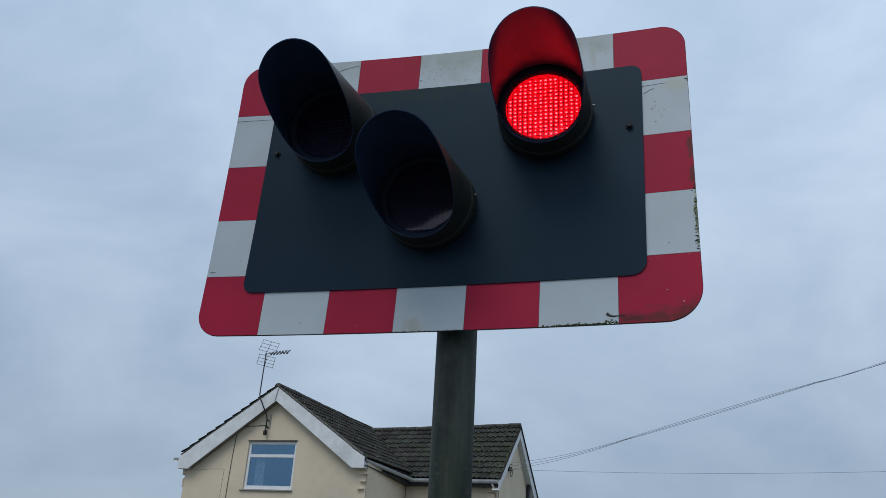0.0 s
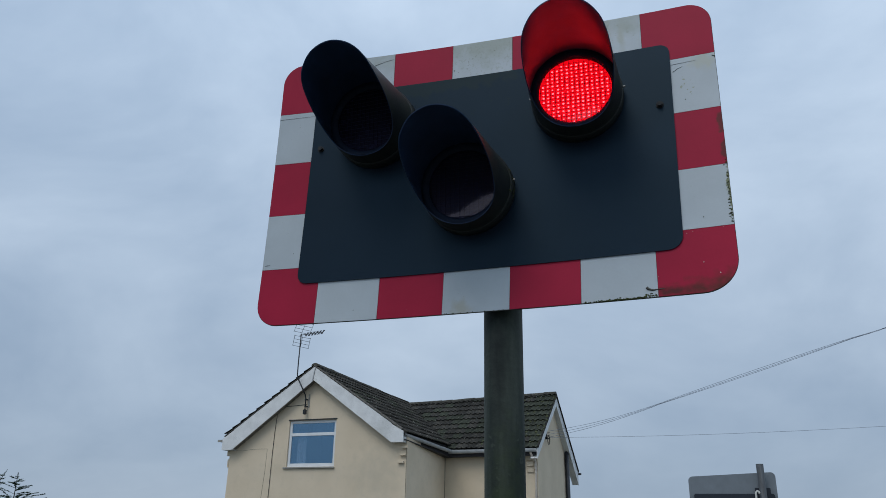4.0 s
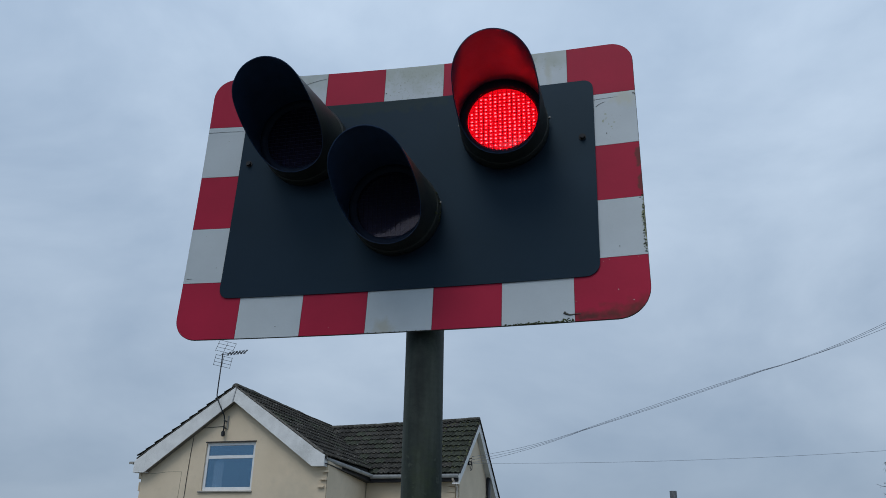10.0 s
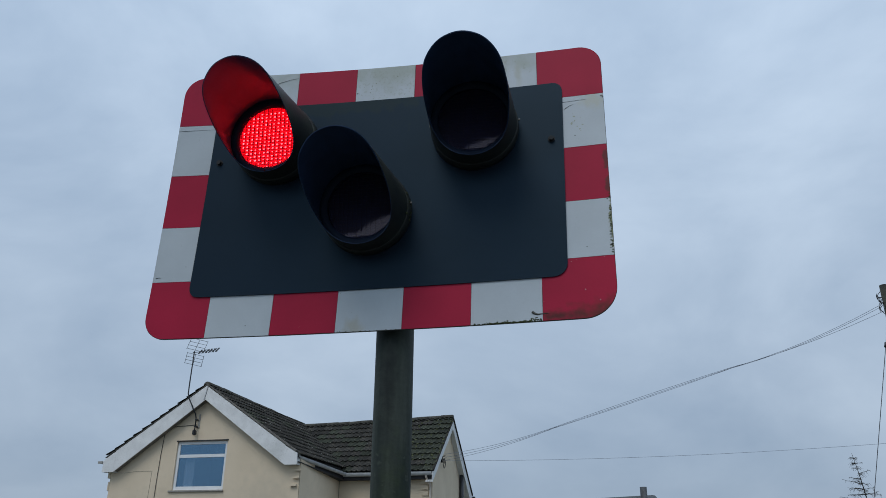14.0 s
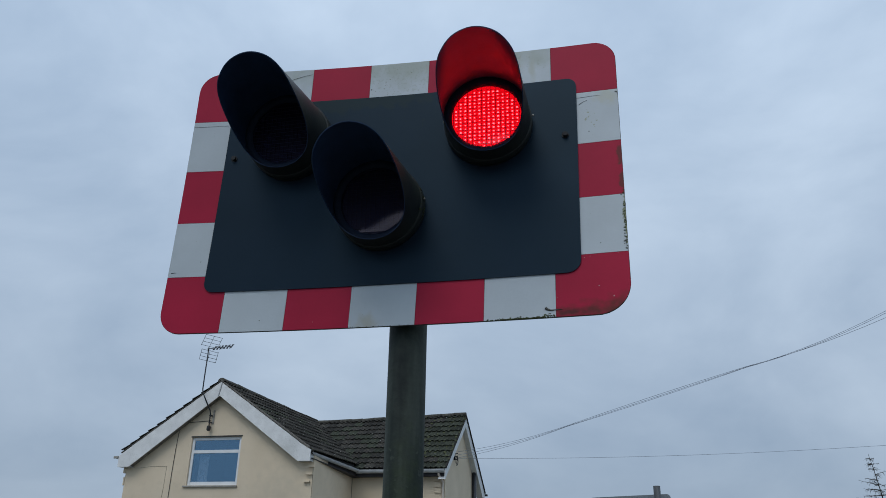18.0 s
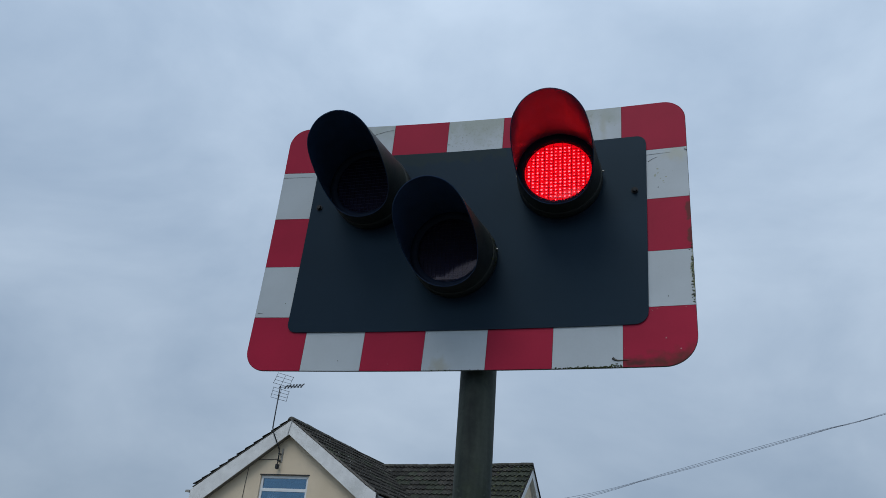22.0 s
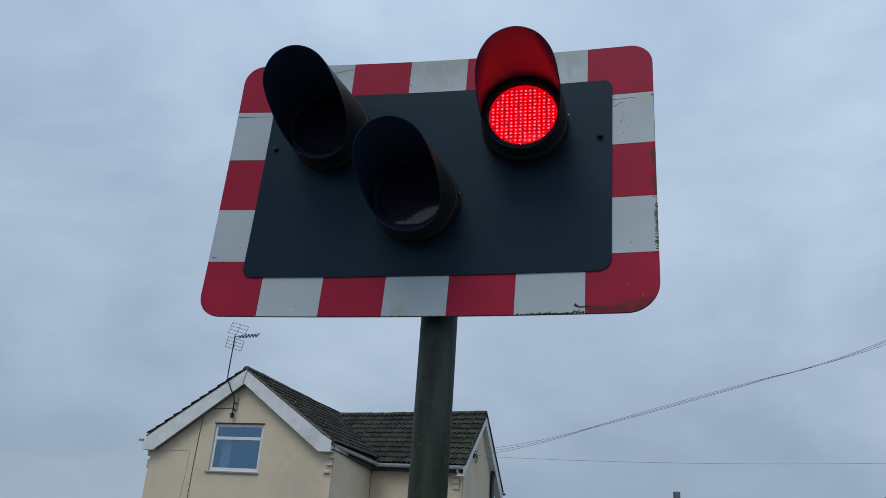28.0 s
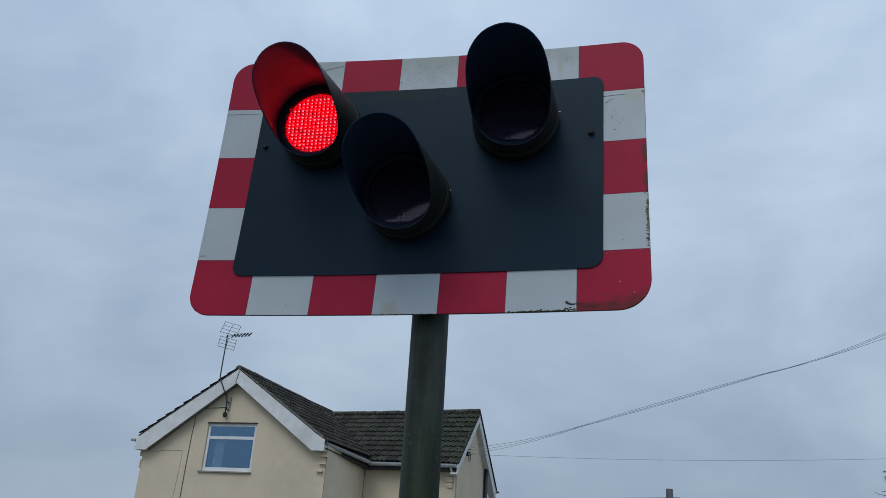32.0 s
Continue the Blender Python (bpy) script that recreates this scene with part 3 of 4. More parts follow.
for x, z in ((-0.405, 2.653), (0.434, 2.649)):
    bm = bmesh.new()
    y = bent(x, z) - 0.0045
    round_bar(bm, x, z, y, y - 0.002, 0.0085, 16)
    tube(bm, [(x, y - 0.002, z), (x, y - 0.008, z)], 0.0062, 6)
    part("plate_bolt", bm, DARK_BOLT, signal)

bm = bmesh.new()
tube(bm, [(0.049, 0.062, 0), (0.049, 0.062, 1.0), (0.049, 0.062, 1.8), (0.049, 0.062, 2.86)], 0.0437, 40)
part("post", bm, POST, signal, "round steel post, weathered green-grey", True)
for z in (2.38, 2.72):
    bm = bmesh.new()
    box(bm, -0.30, 0.34, 0.006, 0.018, z - 0.02, z + 0.02, 0.002)
    part("back_rail", bm, GREY_BACK, signal)
# moss on the lower and right edges
rng = random.Random(5)
bm = bmesh.new()
for _ in range(240):
    if rng.random() < 0.76:
        x = rng.triangular(0.24, 0.40, 0.37) if rng.random() < 0.86 else rng.uniform(-0.07, 0.07)
        z = BOTTOM + 0.0008 + abs(rng.gauss(0, 0.0013 + 0.003 * (0.37 < x < 0.392)))
    else:
        z = rng.uniform(2.34, 2.49)
        x = skewed(RIGHT, z) - 0.0022 - abs(rng.gauss(0, 0.0022))
    r = rng.uniform(0.0005, 0.0013) if x < 0.2 else rng.uniform(0.0007, 0.0020) if x > 0.5 else rng.uniform(0.0009, 0.0024)
    bmesh.ops.create_icosphere(bm, subdivisions=1, radius=r, matrix=Matrix.Translation((x, bent(x, z) - 0.0015, z)) @ Matrix.Diagonal((1.3, 0.5, 0.8, 1)))
mx0, mz0 = LAMPS["middle"][:2]
for _ in range(15):
    a = rng.uniform(-0.30, 0.35)
    r = rng.uniform(0.001, 0.003)
    bmesh.ops.create_icosphere(bm, subdivisions=1, radius=r, matrix=Matrix.Translation((mx0 + (R_HOOD + 0.002) * math.cos(a), rng.gauss(-0.03, 0.012), mz0 + (R_HOOD + 0.002) * math.sin(a))))
tagged(part("moss", bm, MOSS, signal, "moss and lichen on the board edge"), kind="stuff")

# scratches and chips in the sheeting
for pts, thick in ((((-0.300, 2.868), (-0.285, 2.880), (-0.255, 2.888), (-0.235, 2.891)), 0.0006), (((0.462, 2.730), (0.474, 2.738), (0.484, 2.741)), 0.0006),
                   (((-0.537, 2.349), (-0.530, 2.350), (-0.524, 2.350)), 0.0007),
                   (((-0.543, 2.7505), (-0.50, 2.7512), (-0.447, 2.7515)), 0.0004), (((0.457, 2.7500), (0.49, 2.7512), (0.515, 2.7515)), 0.0004),
                   (((0.3745, 2.2185), (0.3785, 2.2150), (0.3850, 2.2125), (0.3920, 2.2120)), 0.0034), (((0.385, 2.2125), (0.397, 2.2130), (0.410, 2.2132)), 0.0015),
                   (((0.5555, 2.459), (0.5565, 2.455), (0.5570, 2.449)), 0.0012), (((0.5520, 2.4135), (0.5560, 2.412), (0.5570, 2.408)), 0.0014),
                   (((0.5500, 2.389), (0.5545, 2.388), (0.5565, 2.391)), 0.0013), (((0.5500, 2.3645), (0.5530, 2.3625), (0.5560, 2.3655)), 0.0015),
                   (((0.5500, 2.757), (0.5550, 2.7555), (0.5560, 2.749)), 0.0013)):
    bm = bmesh.new()
    tube(bm, [(skewed(x, z), bent(x, z) - 0.0018, z) for x, z in pts], thick, 5, thick * 0.4)
    part("scratch", bm, EDGE, signal, "dark scratch in the sheeting")
for x, z in ((0.468, 2.338), (0.474, 2.333), (0.462, 2.330), (0.535, 2.335), (0.49, 2.262), (0.40, 2.241), (-0.16, 2.214), (0.445, 2.349), (0.52, 2.236), (0.51, 2.478)):
    bm = bmesh.new()
    yb = bent(x, z) - 0.0016
    round_bar(bm, skewed(x, z), z, yb, yb - 0.0006, 0.0010 + 0.0005 * math.sin(90 * x), 7)
    part("paint_chip", bm, PALE_CABLE, signal, "pale chip in the sheeting")

for x, z, r in ((0.4844, 2.6541, 0.0014), (0.4981, 2.3629, 0.0012), (-0.2921, 2.2224, 0.0012), (-0.465, 2.3763, 0.0010), (-0.0692, 2.8326, 0.0017)):
    bm = bmesh.new()
    yb = bent(x, z) - 0.0016
    round_bar(bm, skewed(x, z), z, yb, yb - 0.0006, r, 7)
    part("dark_speck", bm, EDGE, signal, "dark speck on the white sheeting")

# ---------------------------------------------------------------- the signal across the line, seen from behind
far = thing("crossing_signal", Matrix.Translation((0.386, 9.0, 0.022)), "far crossing signal seen from its plain grey back", "traffic signal")
bm = bmesh.new()
out = []
for cx, cz, a0 in ((0.985, 2.435, 0), (0.055, 2.388, 90), (0.055, 1.78, 180), (0.985, 1.78, 270)):
    for q in range(7):
        a = radians(a0 + 15 * q)
        out.append((cx + 0.055 * math.cos(a), cz + 0.055 * math.sin(a)))
prism(bm, out, 0.0, 0.005)
part("backing_board", bm, GREY_BACK, far, "plain grey back of the board")
bm = bmesh.new()
box(bm, 0.055, 1.005, -0.045, -0.004, 1.86, 2.230, 0.01)
part("lamp_box", bm, NAVY, far, "dark lamp box on the back")
bm = bmesh.new()
box(bm, 0.78, 0.96, -0.07, -0.046, 2.18, 2.30, 0.004)
part("post_clamp", bm, NAVY, far)
bm = bmesh.new()
tube(bm, [(0.86, -0.115, 0), (0.865, -0.115, 2.58)], 0.044, 24)
part("post", bm, ZINC, far, "round galvanised steel post", True)
bm = bmesh.new()
tube(bm, [(0.80 + 0.022 * math.cos(q), -0.166, 2.22 + 0.035 * math.sin(q)) for q in (0.2, 0.8, 1.4, 2.0, 2.6, 3.1)] + [(0.776, -0.166, 1.9)], 0.012, 8)
part("cable", bm, PALE_CABLE, far, "pale looped cable")

# ---------------------------------------------------------------- the house
HOUSE = pose(-10.354, 19.0, 0, 0, 0, -4)
house = thing("house", HOUSE, "cream rendered cottage with dark tiled roofs and white bargeboards", "house")
AX, AZ, SL = 0.24, 6.385, 0.668         # front wing: ridge x, ridge height, slope
WL, WR = -2.66, 3.29                   # its side walls
WRB = 3.115                             # the inner end of the right side wall, which runs a little askew
MY, MZ, MS = 5.75, 6.19, 0.74           # main wing: ridge y, ridge height, slope
MW0, MW1, MX = 3.36, 8.40, 6.15         # its front and back walls and gable end
VX = 6.23                               # its verge
ASKEW = 0.028                           # the gable end runs back out of square


def roof_z(x):
    return AZ - abs(x - AX) * SL


def main_z(y):
    return MZ - abs(y - MY) * MS


T = 0.25
wx0, wx1, wz0, wz1 = -0.61, 0.99, 3.47, 4.81
bm = bmesh.new()
u = 0.10
prism(bm, [(WL, 0), (wx0, 0), (wx0, roof_z(wx0) - u), (WL, roof_z(WL) - u)], 0, T)
prism(bm, [(wx1, 0), (WR, 0), (WR, roof_z(WR) - u), (wx1, roof_z(wx1) - u)], 0, T)
prism(bm, [(wx0, 0), (wx1, 0), (wx1, wz0), (wx0, wz0)], 0, T)
prism(bm, [(wx0, wz1), (wx1, wz1), (wx1, roof_z(wx1) - u), (AX, AZ - u), (wx0, roof_z(wx0) - u)], 0, T)
bmesh.ops.remove_doubles(bm, verts=bm.verts, dist=1e-5)
part("gable_wall", bm, RENDER_TAN, house, "cream rendered gable wall")
bm = bmesh.new()
lo = [bm.verts.new((x, y, 0)) for x, y in ((WR - T, T), (WR, T), (WRB, MW0), (WRB - T, MW0))]
hi = [bm.verts.new((v.co.x, v.co.y, roof_z(WR) - u)) for v in lo]
bm.faces.new(lo)
bm.faces.new(hi)
for k in range(4):
    bm.faces.new((lo[k], lo[(k + 1) % 4], hi[(k + 1) % 4], hi[k]))
part("side_wall", bm, RENDER_TAN, house)
bm = bmesh.new()
box(bm, WRB - T, MX, MW0, MW0 + T, 0, main_z(MW0) - u)
part("front_wall", bm, RENDER_TAN, house)
bm = bmesh.new()
prism_x(bm, [(MW0 + T, 0), (MW1, 0), (MW1, main_z(MW1) - u), (MY, MZ - u), (MW0 + T, main_z(MW0 + T) - u)], MX - T, MX)
for v in bm.verts:
    v.co.x -= ASKEW * (v.co.y - MW0)
part("end_wall", bm, RENDER_TAN, house, "rendered gable end wall")
bm = bmesh.new()
box(bm, WL, WL + T, T, MW1, 0, roof_z(WL) - u)
part("side_wall", bm, RENDER_TAN, house)
bm = bmesh.new()
box(bm, WL + T, MX - T, MW1 - T, MW1, 0, main_z(MW1) - u)
part("back_wall", bm, RENDER_TAN, house)

# the bedroom window
win = new("window")
win.parent = house
tagged(win, "white plastic casement window with a top light")
bm = bmesh.new()
fr = 0.082
fy0, fy1 = 0.05, 0.12
box(bm, wx0, wx0 + fr, fy0, fy1, wz0, wz1, 0.006)
box(bm, wx1 - fr, wx1, fy0, fy1, wz0, wz1, 0.006)
box(bm, wx0 + fr, wx1 - fr, fy0, fy1, wz1 - fr, wz1, 0.006)
box(bm, wx0 + fr, wx1 - fr, fy0, fy1, wz0, wz0 + fr + 0.02, 0.006)
box(bm, wx0 + fr, wx1 - fr, fy0, fy1, 4.36, 4.45, 0.006)
part("window_frame", bm, UPVC, win, "white plastic frame")
for z0, z1 in ((wz0 + fr + 0.02, 4.36), (4.45, wz1 - fr)):
    bm = bmesh.new()
    box(bm, wx0 + fr, wx1 - fr, 0.075, 0.085, z0, z1)
    pn = part("pane", bm, GLASS, win, "clear glass pane")
    pn.visible_shadow = False
bm = bmesh.new()
box(bm, wx0 - 0.09, wx1 + 0.03, -0.05, 0.05, wz0 - 0.048, wz0 - 0.006, 0.006)
part("window_sill", bm, SILL, win, "projecting weathered sill")
bm = bmesh.new()
box(bm, wx0 - 0.03, wx1 + 0.03, -0.012, 0.05, wz1 + 0.002, wz1 + 0.035, 0.004)
part("drip_strip", bm, SOFFIT, win, "dark drip strip over the window")
bm = bmesh.new()
for i in range(9):
    x = wx0 + 0.26 + 0.033 * i
    box(bm, x, x + 0.033, 0.13 + 0.02 * (i % 2), 0.15 + 0.02 * (i % 2), wz0 + 0.02, 4.36)
part("curtain", bm, CURTAIN, win, "pale net curtain drawn to one side")
bm = bmesh.new()
for a in ((wx0 - 0.6, wx1 + 0.6, 3.0, 3.05, 2.6, 5.0), (wx0 - 0.65, wx0 - 0.6, 0.3, 3.0, 2.6, 5.0), (wx1 + 0.6, wx1 + 0.65, 0.3, 3.0, 2.6, 5.0),
          (wx0 - 0.6, wx1 + 0.6, 0.3, 3.0, 4.95, 5.0), (wx0 - 0.6, wx1 + 0.6, 0.3, 3.0, 2.55, 2.6)):
    box(bm, *a)
part("bedroom_wall", bm, ROOM, house, "dim bedroom walls behind the window")

# roof slabs
OVER = 0.22
EX = 3.30                               # eaves of the front wing, from the ridge line
bm = bmesh.new()
for s in (1, -1):
    x1 = AX + s * (EX - AX) if s > 0 else AX - (EX - AX) + 0.1
    o = [(AX, AZ - 0.02), (x1, roof_z(x1) - 0.02), (x1, roof_z(x1) - 0.08), (AX, AZ - 0.08)]
    prism(bm, o, -OVER + 0.03, 7.0 if s < 0 else 3.0)
prism(bm, [(AX, AZ - 0.02), (1.4, roof_z(1.4) - 0.02), (1.4, roof_z(1.4) - 0.08), (AX, AZ - 0.08)], 3.0, 5.2)
front_roof = part("front_roof", bm, UNDERLAY, house, "tiled roof of the front wing")
bm = bmesh.new()
MEY = 3.08                              # eaves of the main wing
prism_x(bm, [(MY, MZ - 0.02), (MEY, main_z(MEY) - 0.02), (MEY, main_z(MEY) - 0.08), (MY, MZ - 0.08)], 3.3, VX - 0.03)
prism_x(bm, [(MY, MZ - 0.02), (4.2, main_z(4.2) - 0.02), (4.2, main_z(4.2) - 0.08), (MY, MZ - 0.08)], 1.2, 3.3)
prism_x(bm, [(MY, MZ - 0.02), (8.72, main_z(8.72) - 0.02), (8.72, main_z(8.72) - 0.08), (MY, MZ - 0.08)], 0.3, VX - 0.03)
main_roof = part("main_roof", bm, UNDERLAY, house, "mossy tiled roof of the main wing")


def tile_mesh(mat):
    """A concrete double-roll tile, 0.334 wide, 0.40 long, tail down at y = 0."""
    bm = bmesh.new()
    roll = ((0.0, 0.004), (0.016, 0.018), (0.036, 0.031), (0.058, 0.032), (0.078, 0.020), (0.096, 0.007), (0.130, 0.004))
    prof = [(x + 0.165 * k, z) for k in range(2) for x, z in roll] + [(0.334, 0.008)]
    top0 = [bm.verts.new((x, 0, z + 0.046)) for x, z in prof]
    top1 = [bm.verts.new((x, 0.40, z)) for x, z in prof]
    low = [bm.verts.new((x, 0, z + 0.022)) for x, z in prof]
    for i in range(len(prof) - 1):
        bm.faces.new((top0[i], top0[i + 1], top1[i + 1], top1[i]))
        bm.faces.new((top0[i + 1], top0[i], low[i], low[i + 1]))
    bm.faces.new((top0[0], top1[0], low[0]))
    bm.faces.new((top0[-1], low[-1], top1[-1]))
    me = bpy.data.meshes.new("roof_tile")
    bmesh.ops.recalc_face_normals(bm, faces=bm.faces)
    bm.to_mesh(me)
    bm.free()
    me.materials.append(mat)
    return me


TILE_MESH, MOSS_MESH = tile_mesh(TILE), tile_mesh(TILE_MOSS)
trng = random.Random(11)


def lay_tile(parent, origin, along, up, moss=0.1, cut=1.0):
    """A tile with its tail corner at origin, its width along, its length up the slope."""
    along, up = Vector(along).normalized(), Vector(up).normalized()
    n = along.cross(up)
    m = Matrix((along, up, n)).transposed().to_4x4()
    m.translation = Vector(origin) + n * trng.uniform(-0.004, 0.005)
    t = new("roof_tile", MOSS_MESH if trng.random() < moss else TILE_MESH)
    t.parent = parent
    t.matrix_basis = m @ pose(0, 0, 0, trng.gauss(0, 0.4), trng.gauss(0, 0.5), trng.gauss(0, 0.6)) @ Matrix.Diagonal((1, cut, 1, 1))
    return t


GAUGE, COVER = 0.318, 0.330


def tiles_front():
    """Right slope of the front wing, down to the valley."""
    ln = math.hypot(1, SL)
    rows = int((EX + 0.04 - AX) * ln / GAUGE) + 1
    for k in range(rows):
        d = (EX + 0.05 - AX) - k * GAUGE / ln
        x = AX + d
        if d < 0.12:
            break
        for j in range(22):
            y = -OVER + 0.02 + j * COVER
            valley = MY - (SL * (x - AX) - (AZ - MZ)) / MS
            if y > valley + 0.28:
                break
            lay_tile(front_roof, (x, y, AZ - d * SL + 0.005), (0, 1, 0), (-1, 0, SL), cut=min(1, (d - 0.02) * ln / 0.40))
    # the verge column of the other slope
    for k in range(rows):
        d = (EX - 0.09 - AX) - k * GAUGE / ln
        if d < 0.12:
            break
        for j in range(2):
            y = -OVER + 0.02 + (j + 1) * COVER
            lay_tile(front_roof, (AX - d, y - 0.045, AZ - d * SL + 0.030), (0, -1, 0), (1, 0, SL), cut=min(1, (d - 0.02) * ln / 0.40))


def tiles_main():
    """Front slope of the main wing, from the valley to the verge."""
    ln = math.hypot(1, MS)
    rows = int((MY - MEY + 0.05) * ln / GAUGE) + 1
    for k in range(rows):
        y = MEY - 0.05 + k * GAUGE / ln
        if MY - y < 0.12:
            break
        z0 = main_z(y) + 0.005
        x = VX - COVER
        while True:
            z = z0 + 0.027 * (x - 3.6) * (y - MEY) / (MY - MEY)     # the old ridge dips towards the valley
            valley = AX + (AZ - z) / SL
            if x < valley - 0.50:
                break
            lay_tile(main_roof, (x, y, z), (1, 0, 0), (0, 1, MS), 0.3 + 0.65 * max(0, (x - 4.0) / 2.0), min(1, (MY - 0.02 - y) * ln / 0.40))
            x -= COVER


def lichen_spots(parent, n, place, seed):
    """Pale lichen spots on a slope, too small to count."""
    rng = random.Random(seed)
    bm = bmesh.new()
    for _ in range(n):
        p, nrm = place(rng)
        r = rng.uniform(0.005, 0.015)
        bmesh.ops.create_icosphere(bm, subdivisions=1, radius=r, matrix=Matrix.Translation(Vector(p) + Vector(nrm) * 0.06) @ Matrix.Diagonal((1, 1, 0.6, 1)))
    tagged(part("lichen", bm, LICHEN, parent, "pale spots of lichen on the tiles"), kind="stuff")


def front_spot(rng):
    d = rng.uniform(0.2, 3.1)
    return (AX + d, rng.uniform(-0.1, MY - d - 0.2), AZ - d * SL), (SL, 0, 1)


def main_spot(rng):
    y = rng.uniform(MEY + 0.1, MY - 0.1)
    return (rng.uniform(AX + (AZ - main_z(y)) / SL, MX + 0.1), y, main_z(y)), (0, -MS, 1)


def moss_spot(rng):
    y = MY - 0.1 - (MY - MEY - 0.2) * rng.random() ** 1.8
    return (MX + 0.1 - 1.9 * rng.random() ** 1.6, y, main_z(y)), (0, -MS, 1)


def roof_moss(parent, n, place, seed):
    """Low cushions of moss lying on the tiles."""
    rng = random.Random(seed)
    bm = bmesh.new()
    tilt = Matrix.Rotation(math.atan(MS), 4, "X")
    for _ in range(n):
        p, nrm = place(rng)
        r = rng.uniform(0.012, 0.045)
        at = Matrix.Translation(Vector(p) + Vector(nrm).normalized() * rng.uniform(0.02, 0.07)) @ tilt
        bmesh.ops.create_icosphere(bm, subdivisions=1, radius=r, matrix=at @ Matrix.Diagonal((rng.uniform(0.8, 1.6), 1, 0.45, 1)))
    tagged(part("moss", bm, ROOF_MOSS, parent, "yellow-green cushions of moss on the tiles"), kind="stuff")


roof_moss(main_roof, 260, moss_spot, 31)
lichen_spots(front_roof, 90, front_spot, 21)
lichen_spots(main_roof, 45, main_spot, 22)


def ridge_run(parent, a, b, n):
    """Half-round ridge tiles bedded from a to b."""
    a, b = Vector(a), Vector(b)
    d = (b - a) / n
    for i in range(n):
        bm = bmesh.new()
        up = Vector((0, 0, trng.uniform(-0.016, 0.016)))
        p, q = a + d * i + up, a + d * (i + 0.985) + up * 0.3
        side = d.cross(Vector((0, 0, 1))).normalized()
        rings = []
        for c in (p, q):
            rings.append([bm.verts.new(c + side * (0.12 * math.cos(t)) + Vector((0, 0, 0.10 * math.sin(t) - 0.045)))
                          for t in (math.pi * k / 8 for k in range(9))])
        for k in range(8):
            bm.faces.new((rings[0][k], rings[0][k + 1], rings[1][k + 1], rings[1][k]))
        bm.faces.new(rings[0])
        bm.faces.new(rings[1][::-1])
        part("ridge_tile", bm, RIDGE, parent, "", True)


ridge_run(front_roof, (AX, -OVER, AZ + 0.050), (AX, 6.9, AZ - 0.06), 16)
ridge_run(main_roof, (0.35, MY, MZ - 0.065), (VX + 0.01, MY, MZ + 0.09), 14)


# bargeboards, soffits and box ends
for s in (-1, 1):
    xe = AX + s * (2.99 if s > 0 else 3.03)
    low = 0.31 if s > 0 else 0.375
    xc = xe - s * 0.34
    deep = 0.34 * SL + low - 0.015
    bm = bmesh.new()
    prism(bm, [(AX, AZ - 0.015), (xc, roof_z(xc) - 0.015), (xc, roof_z(xc) - 0.015 - deep), (AX, AZ - 0.425)], -OVER, -OVER + 0.028)
    part("bargeboard", bm, BARGE, house, "white painted bargeboard with flaking patches" if s > 0 else "white painted bargeboard")
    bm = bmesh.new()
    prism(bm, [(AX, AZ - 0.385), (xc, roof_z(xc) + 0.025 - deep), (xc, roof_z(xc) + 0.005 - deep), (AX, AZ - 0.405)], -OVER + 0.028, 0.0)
    part("soffit", bm, VERGE_SOFFIT, house, "brown-grey soffit board")
    bm = bmesh.new()
    xa, xb = sorted((xe - s * 0.34, xe + s * 0.03))
    if s > 0:
        prism(bm, [(xa, roof_z(xe) - low), (xb, roof_z(xe) - low), (xb, roof_z(xe) - 0.01), (xa, roof_z(xa) - 0.03)], -OVER - 0.004, 0.0)
    else:
        prism(bm, [(xa, roof_z(xe) - low), (xb, roof_z(xe) - low), (xb, roof_z(xb) - 0.03), (xa, roof_z(xa) - 0.03)], -OVER - 0.004, 0.0)
    part("eaves_box", bm, BARGE, house, "boxed white eaves end")
    # the bed of mortar under the verge tiles
    bm = bmesh.new()
    xm = xe - s * 0.02
    prism(bm, [(AX, AZ + 0.005), (xm, roof_z(xm) + 0.005), (xm, roof_z(xm) + (0.065 if s > 0 else 0.022)), (AX, AZ + (0.040 if s > 0 else 0.022))], -OVER - 0.012, -OVER + 0.10)
    part("verge_bedding", bm, MORTAR, house, "crumbling grey mortar under the verge tiles")
bm = bmesh.new()
prism(bm, [(AX + 0.02, AZ - 0.03), (AX + 0.045, AZ - 0.03), (AX - 0.03, AZ - 0.43), (AX - 0.06, AZ - 0.43)], -OVER - 0.006, -OVER)
part("apex_joint", bm, GUTTER, house, "slanting grey joint of the bargeboards")
bm = bmesh.new()
prism(bm, [(AX + 0.046, AZ - 0.03), (AX + 0.054, AZ - 0.03), (AX - 0.021, AZ - 0.43), (AX - 0.029, AZ - 0.43)], -OVER - 0.005, -OVER)
part("apex_gap", bm, SOFFIT, house, "dark gap beside the joint")

